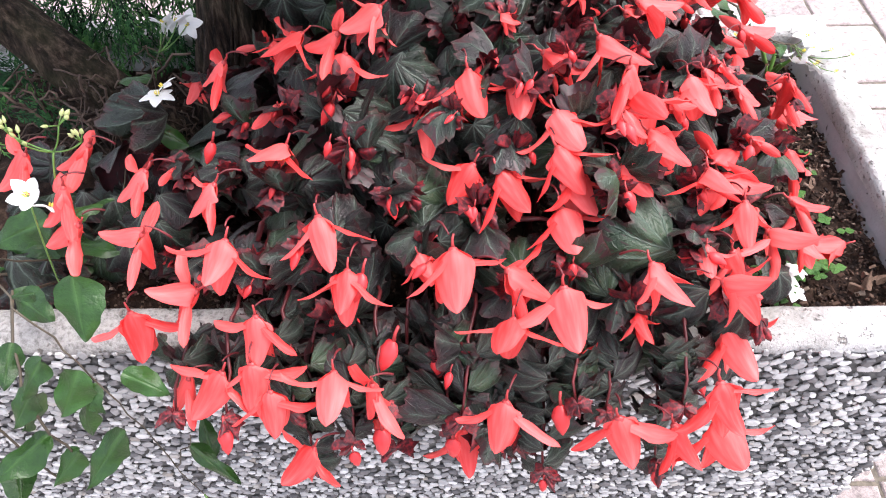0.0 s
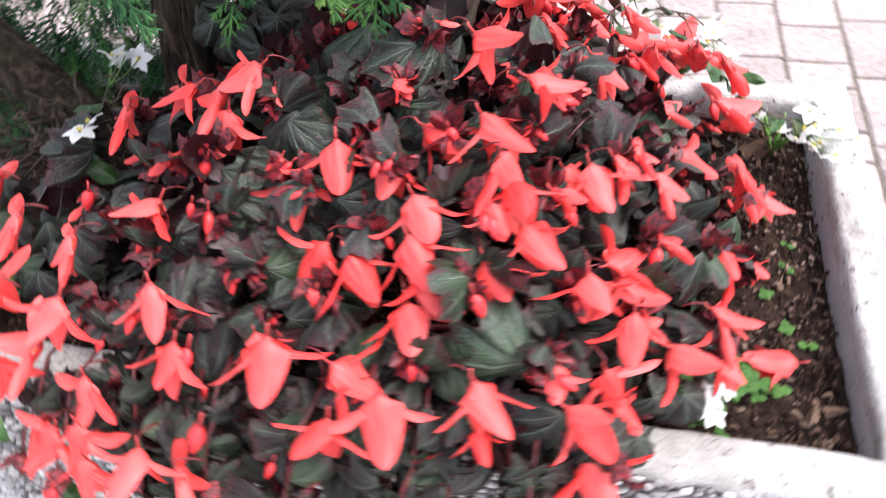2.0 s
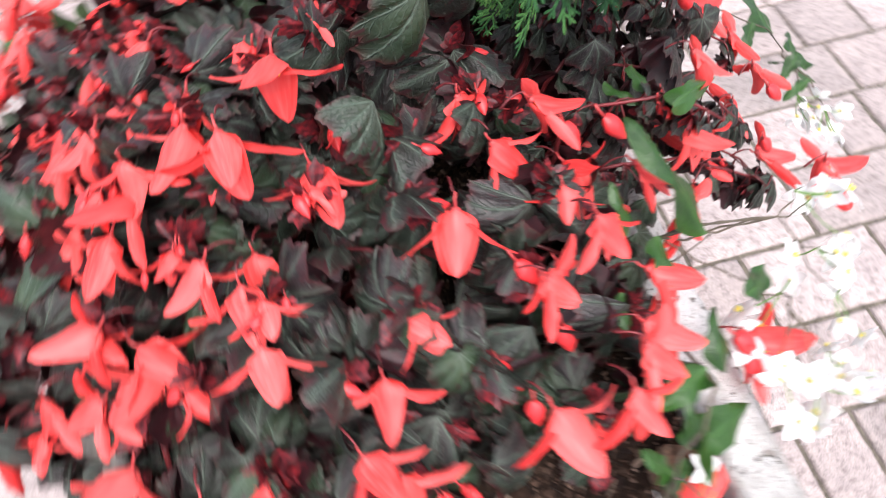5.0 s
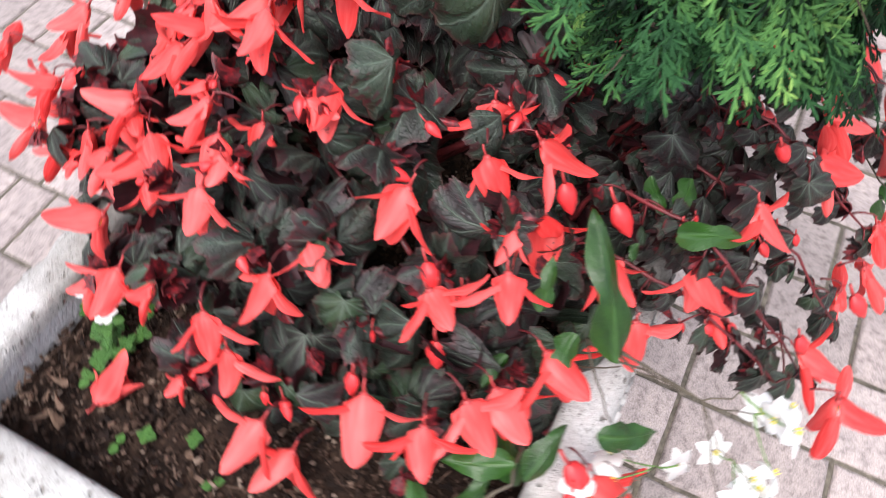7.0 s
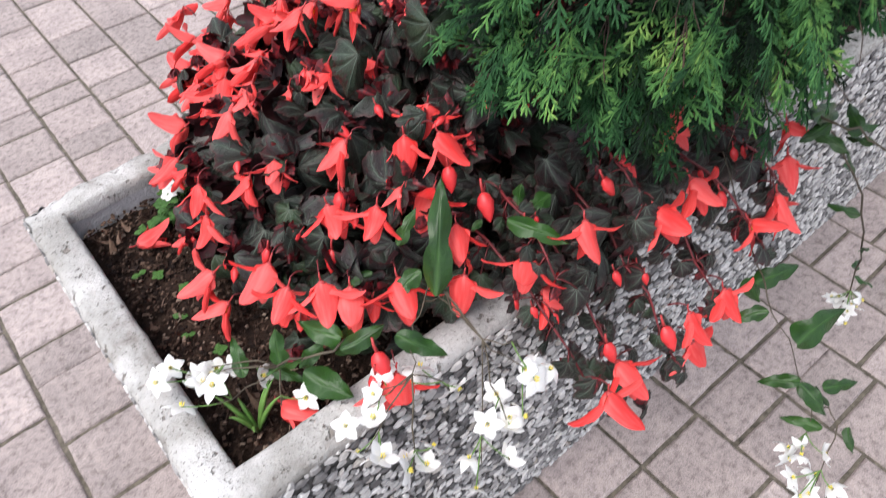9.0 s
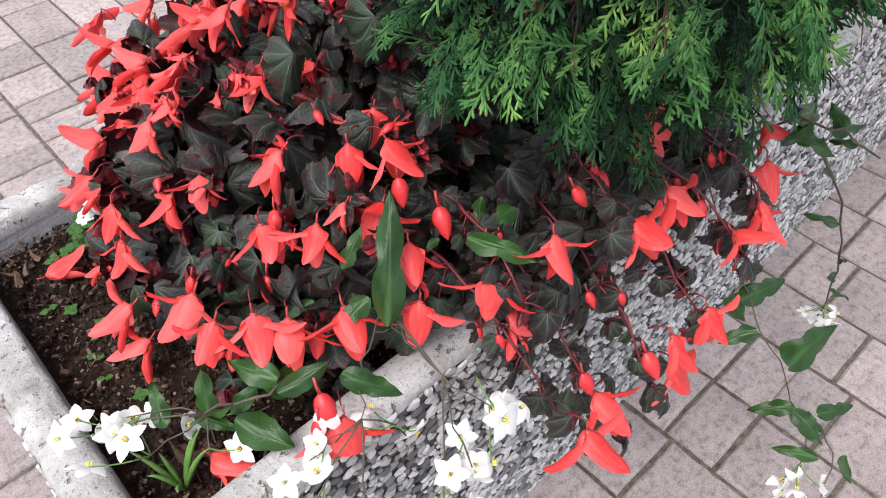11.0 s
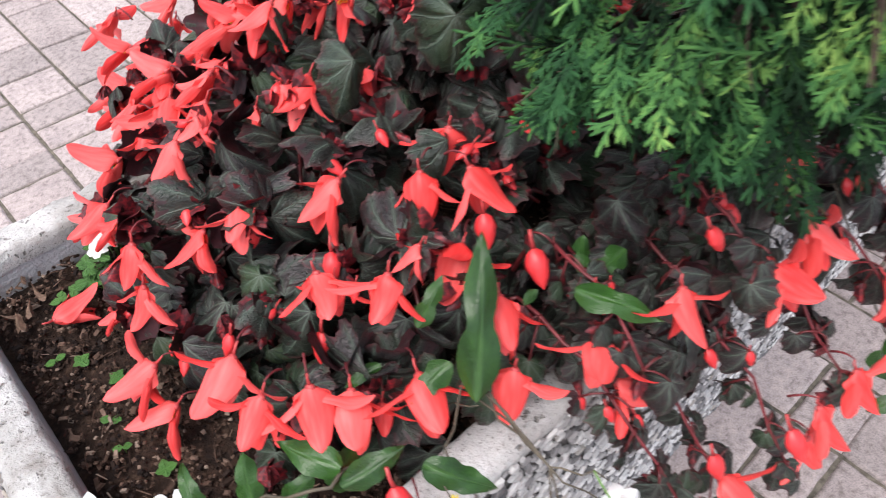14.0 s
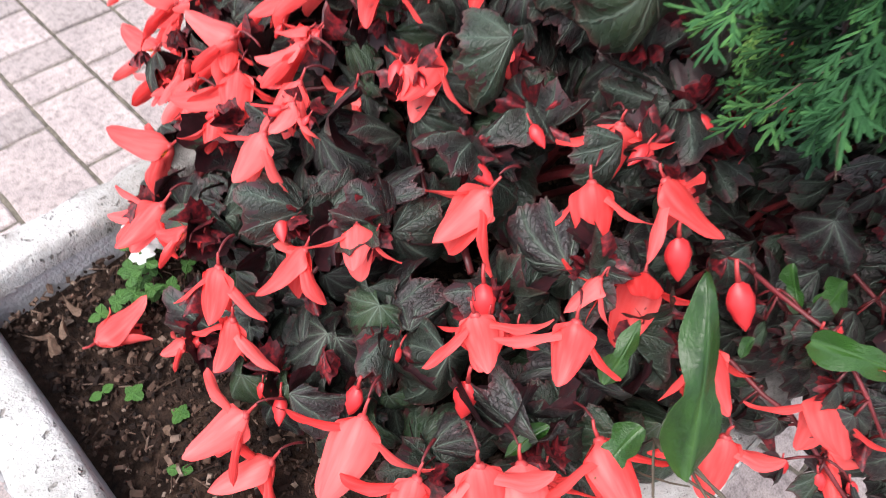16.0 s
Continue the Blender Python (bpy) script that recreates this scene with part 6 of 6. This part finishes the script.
# ---- small plants and litter on the soil ----
def build_litter():
    rng = random.Random(55)
    lobe = leaf_mesh("leaflet", rng, (CLOVER, CLOVER), 1.0, 1.1, 0.62, 0.0, 0.15, 0.1, 0.0, 0.3, 0.0, 10, 0.01)
    for (cx, cy), n, label in (((-0.16, 0.075), 15, "bright green clover with small white blossoms by the inner wall"), ((-0.125, 0.10), 8, "small clover tuft on the soil"), ((-0.155, 0.10), 6, "clover leaves growing from the soil")):
        z0 = SOIL + 0.012
        clover = thing("clover", (cx, cy, z0), label, "weed", "clover tufts")
        for k in range(n):
            h = rng.uniform(0.006, 0.026)
            p = Vector((rng.gauss(0, 0.016), rng.gauss(0, 0.012), h))
            part("stalk", tube(bmesh.new(), [(p.x * 0.4, p.y * 0.4, -0.01), p], 0.0005, 5), GRASS, clover)
            for j in range(3):
                d = Matrix.Rotation(j * 2.094 + k, 3, "Z") @ Vector((1, 0, 0.1))
                child("leaflet", lobe, clover, Matrix.Translation(p) @ frame_of(d, Vector((rng.gauss(0, 0.2), rng.gauss(0, 0.2), 1))) @ Matrix.Scale(rng.uniform(0.007, 0.011), 4))
        if n == 15:
            for k in range(5):
                p = Vector((rng.gauss(0.0, 0.012), rng.gauss(0.004, 0.008), 0.028))
                child("blossom", STAR, clover, Matrix.Translation(p) @ frame_of((rng.gauss(0, 1), rng.gauss(0, 1), 0.1), (rng.gauss(0, 0.5), rng.gauss(0, 0.5), 1)) @ Matrix.Scale(0.8, 4))
    for x, y in ((-0.079, 0.234), (-0.075, 0.262), (-0.105, 0.105), (-0.085, 0.165), (-0.10, 0.20), (-0.07, 0.15), (-0.09, 0.30)):
        s = thing("seedling", (x, y, SOIL + 0.010), "tiny green seedling with paired leaves on the dark soil", "seedling", "seedlings")
        part("stalk", tube(bmesh.new(), [(0, 0, -0.006), (0, 0, 0.005)], 0.0005, 5), GRASS, s)
        for j in range(2 if x > -0.08 else 4):
            d = Matrix.Rotation(j * (math.pi if x > -0.08 else math.pi / 2) + x * 90, 3, "Z") @ Vector((1, 0, 0.1))
            child("leaflet", lobe, s, Matrix.Translation((0, 0, 0.005)) @ frame_of(d, (0, 0, 1)) @ Matrix.Scale(rng.uniform(0.007, 0.010), 4))
    # fallen blossoms
    for x, y, z, turn, lean in ((-0.086, 0.122, 0.480, 1.65, 1.30), (-0.105, 0.405, 0.484, 0.4, 1.25)):
        f = new("fallen_flower", CORE)
        f.matrix_world = Matrix.Translation((x, y, z)) @ Matrix.Rotation(turn, 4, "Z") @ Matrix.Rotation(lean, 4, "X")
        tagged(f, "fallen coral begonia flower lying on the soil", "flower", "fallen flowers")
        for k, (a, kind, lean2) in enumerate(((0.0, BROAD, 0.12), (math.pi, BROAD, 0.1), (math.pi / 2, NARROW, 0.5), (-math.pi / 2, NARROW, 0.45))):
            child("petal", kind[k], f, Matrix.Rotation(a, 4, "Z") @ Matrix.Translation((0, 0.003, 0)) @ Matrix.Rotation(lean2, 4, "X"))
    # dry leaves
    dry = [leaf_mesh("dry_leaf", rng, (DRY, DRY), 1.0, 1.5, 0.30, 0.08, 1.3, -0.9, 0.5, 0.2, 0.35, 18, 0.01) for _ in range(2)]
    for x, y, s in ((-0.078, 0.075, 0.013), (-0.092, 0.082, 0.012), (-0.066, 0.085, 0.012), (-0.074, 0.096, 0.010), (-0.060, 0.104, 0.011), (-0.085, 0.205, 0.009), (-0.115, 0.235, 0.010), (-0.11, 0.385, 0.022), (-0.125, 0.40, 0.024), (-0.095, 0.39, 0.020), (-0.14, 0.41, 0.022)):
        d = new("dry_leaf", dry[rng.randrange(2)])
        d.matrix_world = Matrix.Translation((x, y, SOIL + 0.020)) @ frame_of((rng.gauss(0, 1), rng.gauss(0, 1), 0.1), (rng.gauss(0, 0.4), rng.gauss(0, 0.4), 1)) @ Matrix.Scale(s, 4)
        tagged(d, "curled brown withered leaf lying on the soil", "dead leaf", "withered leaves")
    # grass tuft in the far inner corner
    g = thing("grass_tuft", (-0.075, 0.40, SOIL + 0.008), "small tuft of green blades in the planter corner", "grass")
    for k in range(7):
        a = rng.uniform(0, 6.28)
        l = rng.uniform(0.03, 0.06)
        part("blade", tube(bmesh.new(), bend((0, 0, -0.006), (math.cos(a) * l * 0.6, math.sin(a) * l * 0.6, l), -0.01, 5), [0.001, 0.0022, 0.0026, 0.0022, 0.0014, 0.0004], 4), GRASS, g)


build_planter()
build_thuja()
build_begonias()
build_vines()
build_litter()
pave()
